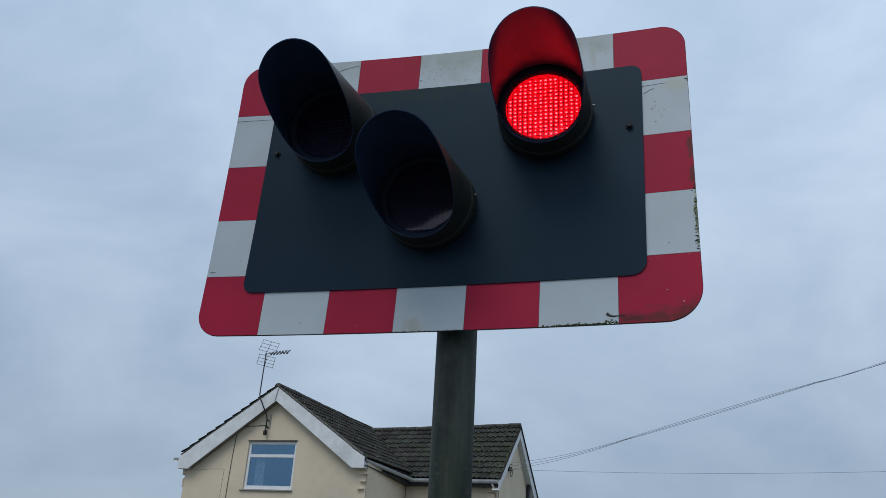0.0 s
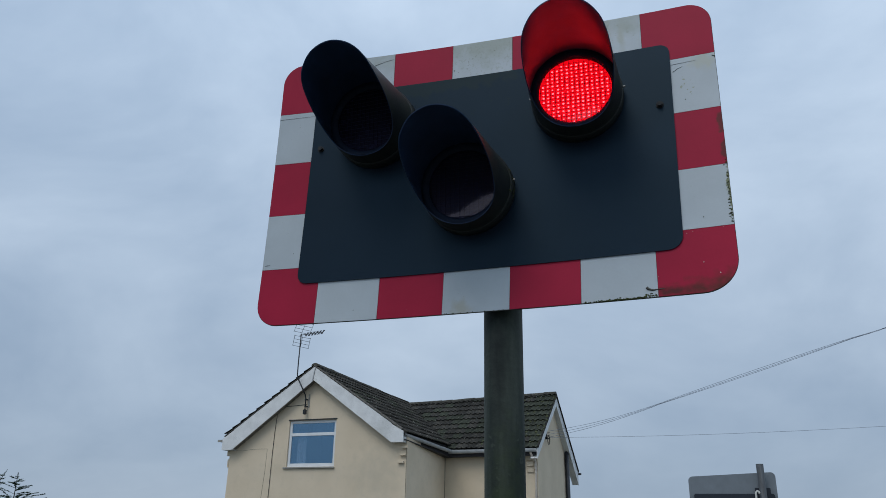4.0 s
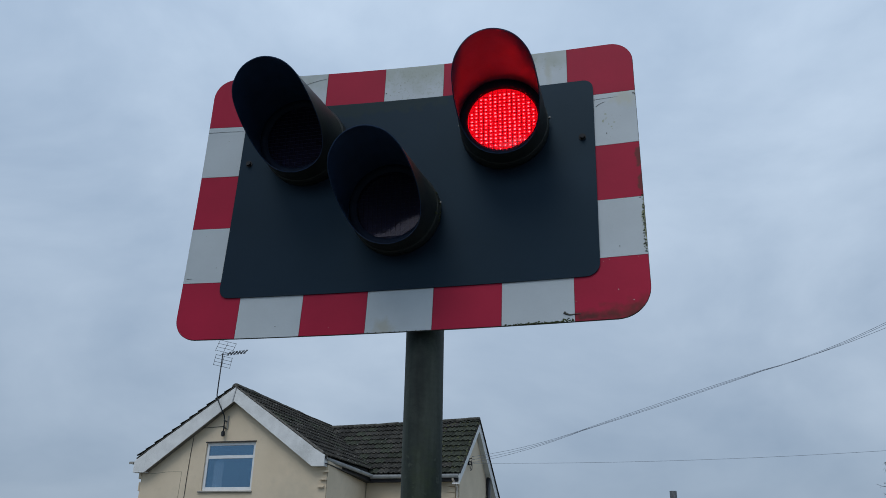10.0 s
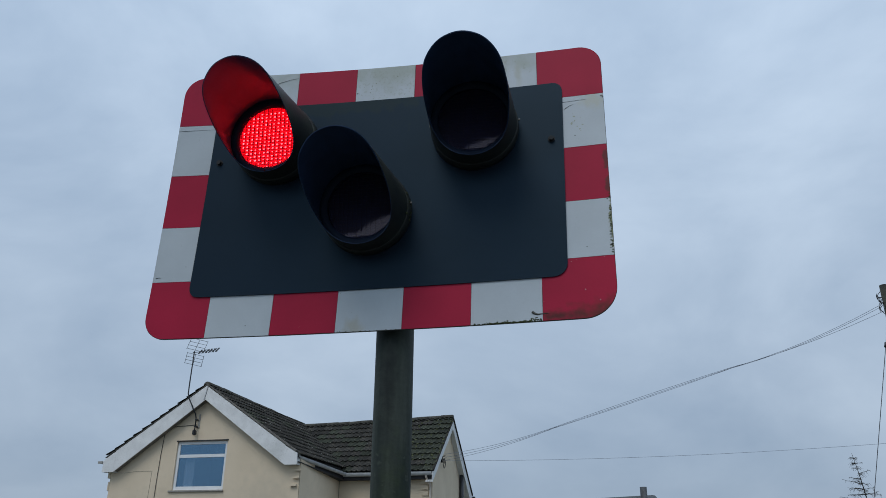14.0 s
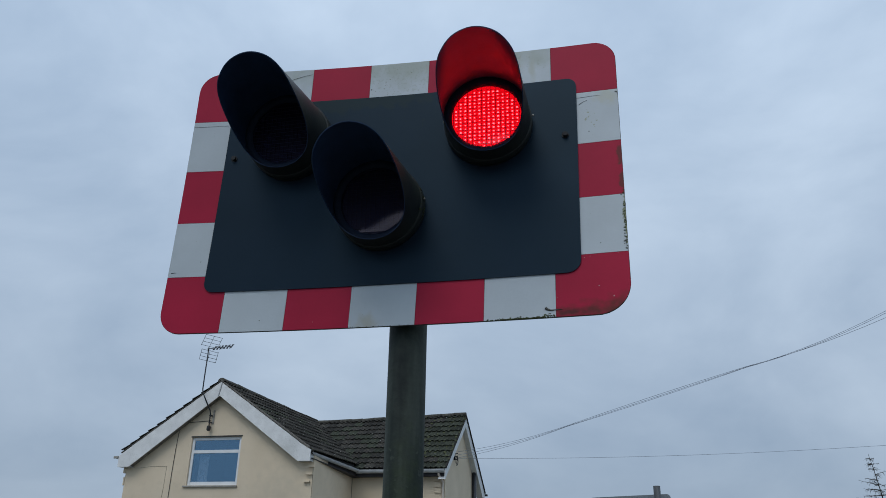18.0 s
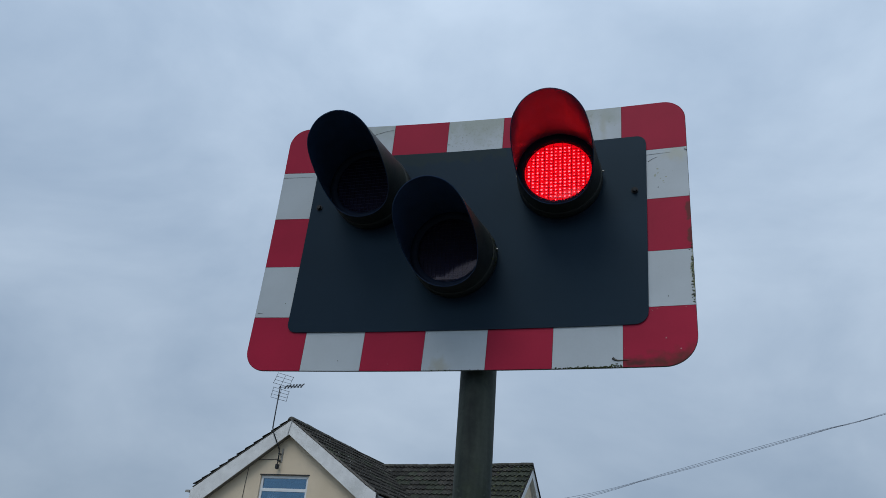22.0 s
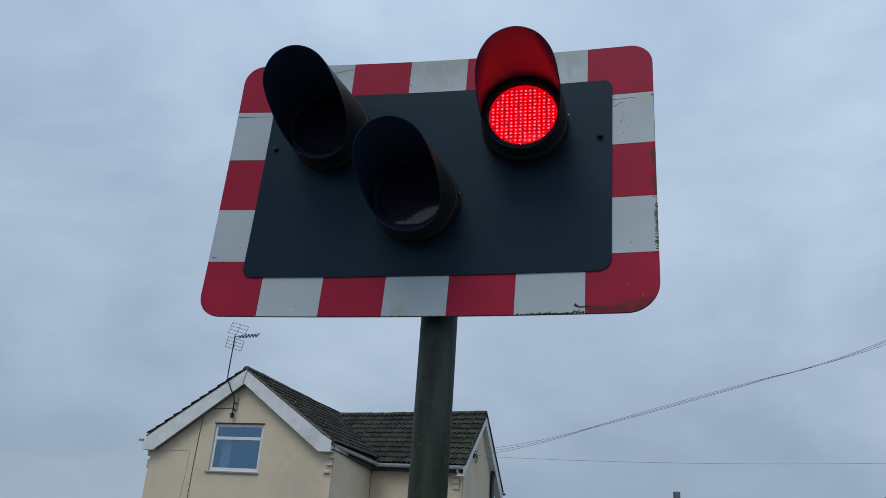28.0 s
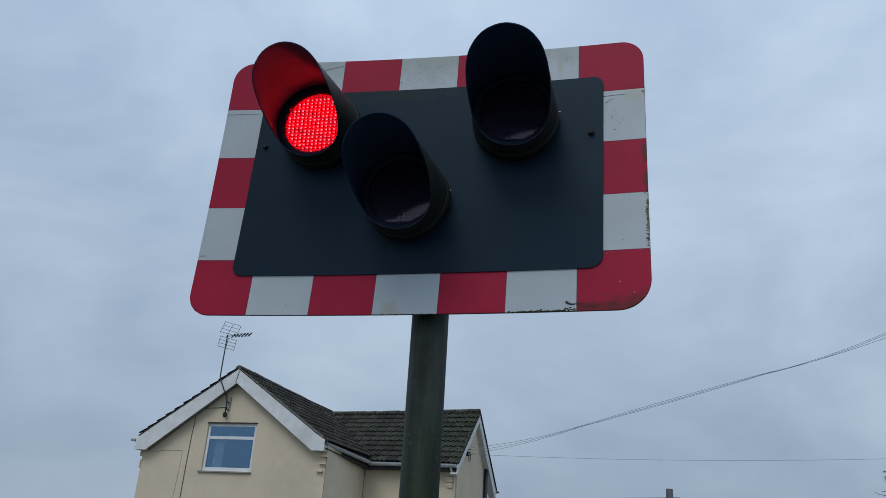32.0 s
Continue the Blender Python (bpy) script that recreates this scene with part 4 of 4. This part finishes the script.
for sgn, yend in ((-1, MEY - 0.02), (1, 8.85)):
    bm = bmesh.new()
    prism_x(bm, [(MY, MZ - 0.015), (yend, main_z(yend) - 0.015), (yend, main_z(yend) - (0.33 if sgn < 0 else 0.46)), (MY, MZ - 0.34)], VX - 0.03, VX)
    part("bargeboard", bm, BARGE, house, "white painted bargeboard")
    bm = bmesh.new()
    prism_x(bm, [(MY, MZ - 0.31), (yend, main_z(yend) - (0.30 if sgn < 0 else 0.43)), (yend, main_z(yend) - (0.32 if sgn < 0 else 0.45)), (MY, MZ - 0.33)], MX - 0.15, VX - 0.03)
    part("soffit", bm, BARGE, house)
    bm = bmesh.new()
    prism_x(bm, [(MY, MZ + 0.05), (yend, main_z(yend) + 0.05), (yend, main_z(yend) - 0.014), (MY, MZ - 0.014)], VX - 0.02, VX + 0.035)
    part("verge_tile_edge", bm, TILE, house, "dark tile edges along the verge")


# gutters and downpipes
def gutter(name, a, b, out, mat, deep=0.07):
    """A half-round gutter from a to b, its trough towards out."""
    a, b, out = Vector(a), Vector(b), Vector(out)
    bm = bmesh.new()
    rings = []
    for c in (a, b):
        ring_o = [bm.verts.new(c + out * (0.07 - 0.07 * math.cos(t)) - Vector((0, 0, deep * math.sin(t)))) for t in (math.pi * k / 8 for k in range(9))]
        ring_i = [bm.verts.new(c + out * (0.07 - 0.063 * math.cos(t)) - Vector((0, 0, (deep - 0.007) * math.sin(t)))) for t in (math.pi * k / 8 for k in range(8, -1, -1))]
        rings.append(ring_o + ring_i)
    n = len(rings[0])
    for k in range(n):
        bm.faces.new((rings[0][k], rings[0][(k + 1) % n], rings[1][(k + 1) % n], rings[1][k]))
    bm.faces.new(rings[0])
    bm.faces.new(rings[1][::-1])
    return part(name, bm, mat, house, "", False)


gz = 4.28
gutter("gutter", (3.17, -OVER + 0.05, gz + 0.045), (3.35, MEY - 0.03, gz - 0.11), (1, 0, 0), GUTTER, 0.088)
gm = main_z(MEY) - 0.045
gutter("gutter", (3.37, MEY + 0.02, gm), (VX - 0.02, MEY + 0.02, gm), (0, -1, 0), GUTTER, 0.11)
gutter("gutter", (-2.83, -OVER - 0.01, gz + 0.01), (-2.83, 6.5, gz + 0.01), (-1, 0, 0), GUTTER)
gutter("gutter", (VX - 0.5, 8.86, gm - 0.30), (VX + 0.09, 8.86, gm - 0.30), (0, 1, 0), BLACK_PIPE)
bm = bmesh.new()
box(bm, -2.985, -2.835, -OVER - 0.022, -OVER - 0.010, gz - 0.058, gz + 0.012, 0.004)
part("gutter_end", bm, SILL, house, "grey stop end of the gutter")
# The dark wedge below the side gutter imitates the deep eaves' shadow.
bm = bmesh.new()
for x0, x1, deep in ((3.12, 3.305, 0.02), (3.16, 3.185, 0.175)):
    lo = [bm.verts.new((x, y, z)) for x, y, z in ((x0 - 0.1 * (deep < 0.1), -0.17, gz - 0.135), (x1, -0.17, gz - 0.135), (x1 + (0.06 if deep < 0.1 else 0.165), MW0, gz - 0.32), (x0 + 0.165 - 0.3 * (deep < 0.1), MW0, gz - 0.32))]
    hi = [bm.verts.new((v.co.x, v.co.y, v.co.z + deep)) for v in lo]
    bm.faces.new(lo)
    bm.faces.new(hi)
    for k in range(4):
        bm.faces.new((lo[k], lo[(k + 1) % 4], hi[(k + 1) % 4], hi[k]))
part("soffit", bm, SOFFIT, house, "dark soffit strip standing in for eaves shade")
# Set low and dark in place of the shadow on the front wall.
bm = bmesh.new()
box(bm, EX, MX, MEY + 0.04, MW0, gm - 0.20, gm - 0.18)
box(bm, EX, VX - 0.03, MEY + 0.02, MEY + 0.04, gm - 0.20, gm + 0.03)
part("soffit", bm, SOFFIT, house, "dark soffit strip standing in for eaves shade")
bm = bmesh.new()
tube(bm, [(MX - 0.13, MEY - 0.03, gm - 0.06), (MX - 0.13, MEY - 0.03, gm - 0.15), (MX - 0.06, MW0 - 0.06, gm - 0.36), (MX - 0.06, MW0 - 0.05, gm - 0.45), (MX - 0.06, MW0 - 0.05, 0.1)], 0.035, 12)
part("downpipe", bm, PIPE_CREAM, house, "cream painted downpipe with a swan neck", True)
bm = bmesh.new()
tube(bm, [(MX - 0.03, 7.55, 4.55), (MX - 0.03, 7.55, 0.1)], 0.075, 12)
part("downpipe", bm, BLACK_PIPE, house, "black cast downpipe", True)
# stepped corbels under the eaves
for i in range(3):
    bm = bmesh.new()
    box(bm, WR - 0.13 - 0.06 * i, WR + 0.05 - 0.06 * i, -0.075, 0.0, roof_z(WR) - 0.42 - 0.20 * i, roof_z(WR) - 0.37 - 0.20 * i, 0.004)
    part("corbel", bm, RENDER_TAN, house)
for i in range(2):
    bm = bmesh.new()
    box(bm, WL - 0.085 + 0.04 * i, WL, -0.02, 0.35, roof_z(WL) - 0.62 - 0.34 * i, roof_z(WL) - 0.36 - 0.36 * i, 0.006)
    part("corbel", bm, RENDER_TAN, house)
for i in range(3):
    bm = bmesh.new()
    box(bm, MX - 0.36 + 0.02 * i, MX - 0.12, MW0 - 0.07 + 0.015 * i, MW0, gm - 0.33 - 0.17 * i, gm - 0.19 - 0.17 * i, 0.006)
    part("corbel", bm, RENDER_TAN, house)
# cable, cracks
bm = bmesh.new()
tube(bm, [(-0.07, -0.012, 5.28), (-0.4, -0.012, 5.26), (-0.88, -0.012, 5.24), (-1.06, -0.012, 5.12), (-1.10, -0.012, 4.5), (-1.12, -0.012, 3.8), (-1.15, -0.012, 0.5)], 0.0085, 6)
part("aerial_cable", bm, CABLE, house, "black cable clipped down the wall")
bm = bmesh.new()
tube(bm, [(WL + 0.1, -0.001, 3.98), (-2.2, -0.001, 3.97), (-1.8, -0.001, 4.01), (-1.32, -0.001, 4.01), (-1.33, -0.001, 3.4), (-1.40, -0.001, 2.4)], 0.006, 4)
part("render_crack", bm, CRACK, house, "hairline crack in the render")
bm = bmesh.new()
tube(bm, [(WR - 0.01, -0.002, roof_z(WR) - 0.4), (WR - 0.01, -0.002, 1.5)], 0.008, 4)
part("render_crack", bm, CRACK, house, "dark joint at the corner")
bm = bmesh.new()
tube(bm, [(WRB + 0.006, MW0 - 0.008, roof_z(WR) - 0.2), (WRB + 0.008, MW0 - 0.008, 1.5)], 0.012, 4)
part("render_crack", bm, CRACK, house, "dark joint line in the inner corner")

# wire bracket on the end wall
bm = bmesh.new()
box(bm, MX - 0.034, MX + 0.02, 4.51, 4.55, 4.60, 4.88, 0.004)
part("wire_bracket", bm, DARK_BOLT, house)
for i in range(3):
    bm = bmesh.new()
    tube(bm, [(MX + 0.02, 4.53, 4.80 - 0.09 * i), (MX + 0.09, 4.53, 4.80 - 0.09 * i), (MX + 0.10, 4.53, 4.83 - 0.09 * i)], 0.013, 8)
    part("insulator", bm, DARK_BOLT, house)
bm = bmesh.new()
tube(bm, [(MX + 0.05 + 0.008 * k / 6, 4.56 + 0.13 * math.cos(0.6 * k), 4.58 + (0.14 + 0.02 * math.sin(k)) * math.sin(0.6 * k)) for k in range(26)], 0.0065, 5)
part("wire_coil", bm, CABLE, house, "slack coil of black wire")

# ---------------------------------------------------------------- television aerial
aerial = thing("television_aerial", HOUSE, "television aerial with a grid reflector on a cranked mast", "aerial")
AY = -0.33
bm = bmesh.new()
tube(bm, [(-0.05, -0.11, 5.05), (-0.05, -0.11, 5.44), (-0.055, -0.15, 5.55), (-0.085, -0.29, 5.72), (-0.23, AY, 6.00), (-0.275, AY, 6.13), (-0.275, AY, 6.5), (-0.26, AY, 7.40)], 0.018, 8)
part("mast", bm, ALU, aerial, "thin cranked mast", True)
for z in (5.20, 5.40):
    bm = bmesh.new()
    box(bm, -0.075, -0.015, -0.13, -0.004, z, z + 0.03, 0.003)
    part("wall_bracket", bm, ALU, aerial)
bm = bmesh.new()
box(bm, -0.015, 0.035, -0.02, -0.003, 5.18, 5.58, 0.004)
part("wall_plate", bm, SILL, aerial, "pale bracket plate")
bm = bmesh.new()
box(bm, -0.10, 0.0, -0.16, -0.06, 4.97, 5.12, 0.02)
part("clamp", bm, CABLE, aerial, "black mast clamp")
BZ = 7.36
bm = bmesh.new()
dx, dy = Vector((0.95, -0.30, -0.05)), Vector((0.75, 0.66, 0))
dx.normalize()
dy.normalize()
dyt = dy + Vector((0, 0, -0.12))
base = Vector((-0.265, AY, BZ))
tube(bm, [base - dx * 0.05, base + dx * 1.02], 0.011, 6)
part("boom", bm, ALU, aerial, "aerial boom")
for i in range(6):
    c = base + dx * (0.28 + 0.142 * i)
    for q in (-1, 1):
        bm = bmesh.new()
        tube(bm, [c, c + dx * (0.034 * q) + dy * 0.04 + Vector((0, 0, 0.062))], 0.013, 5)
        tube(bm, [c, c + dx * (0.034 * q) - dy * 0.04 - Vector((0, 0, 0.062))], 0.013, 5)
        part("director", bm, ALU, aerial)
for q in (-1, 1):
    for i in range(4):
        bm = bmesh.new()
        c = base + dx * ((0.03 + 0.05 * i) if q > 0 else (0.08 - 0.02 * i)) + Vector((0, 0, q * (0.07 + 0.10 * i)))
        tube(bm, [c - dyt * 0.25, c + dyt * 0.25], 0.006, 5)
        part("reflector_rod", bm, ALU, aerial)
    for e in (-0.24, 0.0, 0.24):
        bm = bmesh.new()
        c = base + dyt * e
        tube(bm, [c + Vector((0, 0, q * 0.05)) + dx * (0.02 if q > 0 else 0.084), c + dx * (0.185 if q > 0 else 0.018) + Vector((0, 0, q * 0.38))], 0.006, 5)
        part("reflector_frame", bm, ALU, aerial)


# ---------------------------------------------------------------- pole and wires
POLE = (8.30, 18.0)
pole = thing("telephone_pole", Matrix.Translation((*POLE, 0)), "weathered wooden telephone pole with loops of cable at its top", "pole")
bm = bmesh.new()
tube(bm, [(0, 0, 0), (0, 0, 4), (0, 0, 8.2)], 0.145, 20, 0.098)
part("pole_shaft", bm, POLE_WOOD, pole, "round creosoted shaft", True)
for i, (z, a) in enumerate(((7.72, 200), (7.52, 235), (7.9, 150))):
    bm = bmesh.new()
    d = Vector((math.cos(radians(a)), math.sin(radians(a)), 0))
    tube(bm, [d * 0.09 + Vector((0, 0, z)), d * 0.20 + Vector((0, 0, z)), d * 0.20 + Vector((0, 0, z + 0.07))], 0.016, 6)
    part("hook", bm, DARK_BOLT, pole)
for i in range(3):
    bm = bmesh.new()
    tube(bm, [(-0.13 - 0.10 * abs(math.sin(k * 0.55 + i)), -0.05, 8.02 - 0.06 * k - 0.05 * i) for k in range(9)], 0.009, 5)
    part("cable_loop", bm, CABLE, pole, "loop of black cable")
for i in range(4):
    bm = bmesh.new()
    box(bm, -0.02, 0.02, -0.115, -0.095, 7.9 - 0.22 * i, 7.94 - 0.22 * i, 0.003)
    part("tag", bm, DARK_BOLT, pole)


def span(a, b, sag, n=28):
    a, b = Vector(a), Vector(b)
    return [a.lerp(b, i / n) - Vector((0, 0, sag * 4 * (i / n) * (1 - i / n))) for i in range(n + 1)]


# three wires, bound together over the middle of the span
TIES = (Vector((-0.236, 21.568, 5.388)), Vector((4.670, 19.484, 6.560)))
for dz, reach, dt, off in ((0.160, 0.06, -0.025, 0.012), (0.062, 0.22, 0.088, -0.002), (-0.030, 0.18, 0.053, -0.012)):
    a = HOUSE @ Vector((MX + 0.11, 4.53, 4.70 + dz))
    t0, t1 = (t + Vector((0, 0, off)) for t in TIES)
    bm = bmesh.new()
    tube(bm, span(a, t0, 0.085, 10)[:-1] + span(t0, t1, -2.2 * off, 14)[:-1] + span(t1, (POLE[0] - reach, POLE[1], 7.575 + dt), 0.12 - 2 * off * (dt < 0), 12), 0.0054, 5)
    tagged(part("telephone_wire", bm, WIRE), "slack grey telephone wire from house to pole", "wire", "telephone wires")
bm = bmesh.new()
tube(bm, span(HOUSE @ Vector((MX + 0.11, 4.53, 4.655)), (44.0, 24.0, 10.59), 1.62, 60), 0.0050, 5)
tagged(part("overhead_wire", bm, WIRE), "thin single overhead wire running on from the house", "wire")
stay = thing("stay_wire", Matrix.Translation((POLE[0], POLE[1], 0)), "black stay wire running from the pole to the ground", "wire")
part("wire_strand", tube(bmesh.new(), [(-0.11, 0, 7.30), (-0.20, 0, 6.85), (-2.06, 0, 0.0)], 0.0075, 6), CABLE, stay)
bm = bmesh.new()
tube(bm, [(-0.235, 0, 6.72), (-0.268, 0, 6.60)], 0.034, 10)
part("insulator", bm, CABLE, stay, "black egg insulator", True)
bm = bmesh.new()
tube(bm, [(POLE[0] + 0.1, POLE[1], 8.1), (POLE[0] + 12, POLE[1] - 6, 8.6)], 0.009, 5)
tagged(part("telephone_wire", bm, WIRE), "grey telephone wire leading on from the pole", "wire", "telephone wires")


# ---------------------------------------------------------------- trees
def larch(name, at, height, spread, seed, label, bare=True, tiers=15, top_only=0.45):
    """A bare larch: a tapering trunk, tiers of drooping limbs, hanging twigs."""
    rng = random.Random(seed)
    tree = thing(name, Matrix.Translation(at), label, "tree")
    bm = bmesh.new()
    lean = Vector((-0.085, 0, 1))
    spine = [Vector((0, 0, 0)) + Vector((lean.x * height * (k / 12) ** 2, 0.03 * math.sin(k), height * k / 12)) for k in range(13)]
    tube(bm, spine, height * 0.0105, 10, 0.008)
    part("trunk", bm, BARK, tree, "tapering trunk", True)
    bt = bmesh.new()
    for i in range(tiers):
        f = top_only + (1 - top_only) * i / tiers
        k = f * 12
        c = spine[int(k)].lerp(spine[min(12, int(k) + 1)], k - int(k))
        reach = spread * (1 - f) * 1.05 / (1 - top_only) + 0.12
        for q in range(rng.choice((3, 4, 5))):
            a = rng.uniform(0, 2 * math.pi)
            d = Vector((math.cos(a), math.sin(a), 0))
            r = reach * rng.uniform(0.5, 1.15)
            lift = rng.uniform(0.05, 0.45)
            pts = [c + d * (r * s) + Vector((0, 0, r * (lift * s - 0.55 * s * s + 0.42 * s ** 3))) + Vector((0, 0, rng.uniform(-0.03, 0.03))) for s in (0, 0.25, 0.5, 0.75, 1.0)]
            part("limb", tube(bmesh.new(), pts, 0.012 + 0.009 * r, 5, 0.005), BARK, tree)
            for s in range(int(6 + r * 9)):
                w = rng.uniform(0.25, 1.0)
                j = min(3, int(w * 4))
                p = pts[j].lerp(pts[j + 1], w * 4 - j)
                side = Vector((-d.y, d.x, 0)) * rng.uniform(-0.22, 0.22) + d * rng.uniform(0, 0.10)
                drop = Vector((0, 0, rng.uniform(-0.17, 0.07)))
                tube(bt, [p, p + side * 0.6 + drop * 0.4, p + side + drop], 0.0065, 4, 0.004)
    tagged(part("twigs", bt, TWIG, tree, "fine hanging twigs"), kind="stuff")
    return tree


larch("larch_tree", (14.46, 40, 0), 6.75, 1.55, 3, "bare larch with drooping twigs against the sky")


def conifer(name, at, height, spread, seed, lean, label):
    """A feathery conifer: leader, upswept limbs, rows of short sprays; its top bends over by lean."""
    rng = random.Random(seed)
    tree = thing(name, Matrix.Translation(at), label, "tree")

    def stem(f):
        return Vector((lean * max(0.0, (f - 0.6) / 0.4) ** 1.6, 0, height * f))

    part("trunk", tube(bmesh.new(), [stem(k / 16) for k in range(17)], height * 0.016, 8, 0.006), BARK, tree, "", True)
    bn = bmesh.new()
    for i in range(15):
        f = 0.48 + 0.48 * i / 15
        c = stem(f)
        for q in range(3):
            a = rng.uniform(0, 2 * math.pi)
            d = Vector((math.cos(a), math.sin(a), 0))
            r = min(1.7, spread * height * (1 - f) + 0.03) * rng.uniform(0.65, 1.1)
            lift = rng.uniform(0.12, 0.6)
            pts = [c + d * (r * s) + Vector((0, 0, r * (lift * s - 0.08 * s * s))) for s in (0, 0.35, 0.7, 1.0)]
            part("limb", tube(bmesh.new(), pts, 0.012, 4, 0.004), BARK, tree)
            for s in range(int(5 + 60 * r)):
                w = 1.0 - 0.85 * rng.random() ** 1.5
                j = min(2, int(w * 3))
                p = pts[j].lerp(pts[j + 1], w * 3 - j)
                side = Vector((-d.y, d.x, 0)) * rng.choice((-1, 1))
                e = p + d * rng.uniform(0.03, 0.10) + side * rng.uniform(0.02, 0.10) + Vector((0, 0, rng.uniform(-0.01, 0.06)))
                tube(bn, [p, e], 0.008, 4, 0.003)
                if r > 0.4:
                    for g in (0.4, 0.75):
                        h = p.lerp(e, g)
                        tube(bn, [h, h + d * 0.03 - side * 0.03 + Vector((0, 0, 0.015))], 0.006, 3, 0.003)
    for k in range(26):
        f = 0.93 + 0.07 * k / 26
        p = stem(f)
        a = k * 2.4
        tube(bn, [p, p + Vector((0.05 * math.cos(a), 0.05 * math.sin(a), 0.05)) * (1.15 - (f - 0.93) * 12)], 0.006, 4, 0.003)
    tagged(part("needles", bn, NEEDLE, tree, "feathery dark green sprays"), kind="stuff")
    return tree


conifer("conifer_tree", (-27.06, 25, 0), 3.86, 0.92, 4, -0.03, "feathery dark green conifer top")
conifer("conifer_tree", (-28.41, 25.0, 0), 3.98, 0.35, 9, 0.70, "feathery dark green conifer with a bent top")

far_mast = thing("mast", Matrix.Translation((-27.59, 34.0, 0)), "thin dark mast far behind the hedge trees", "mast")
part("mast_shaft", tube(bmesh.new(), [(-0.03, 0, 0), (-0.02, 0, 2.0), (0, 0, 2.77)], 0.035, 8, 0.022), BLACK_PIPE, far_mast, "", True)

# roof and wall tiles last
tiles_front()
tiles_main()


# ---------------------------------------------------------------- what moves
def motions():
    """The two led units tip their lit and dark faces forward by turns, about 0.75 s a cycle."""
    for side, lit in (("left", False), ("right", True)):
        em = emitters[side]
        rest = em.matrix_basis.copy()
        rows = [(0.0, rest @ pose(0, 0, 0, 0 if lit else -179))]
        for n in range(86):
            # to the left lamp, then back to the right one
            start = (7.95 if n % 2 == 0 else 19.85 - 11.245) + 11.245 * n
            k = math.floor(start)
            if k + 2 >= 32 * FPS:
                break
            now, then = (0, -179) if lit else (-179, 0)
            for q, angle in ((0, now), (1, -89.5), (2, then)):
                rows.append(((k + q) / FPS, rest @ pose(0, 0, 0, angle)))
            lit = not lit
        rows.append((32.0, rest @ pose(0, 0, 0, 0 if lit else -179)))
        walk(em, rows)


motions()
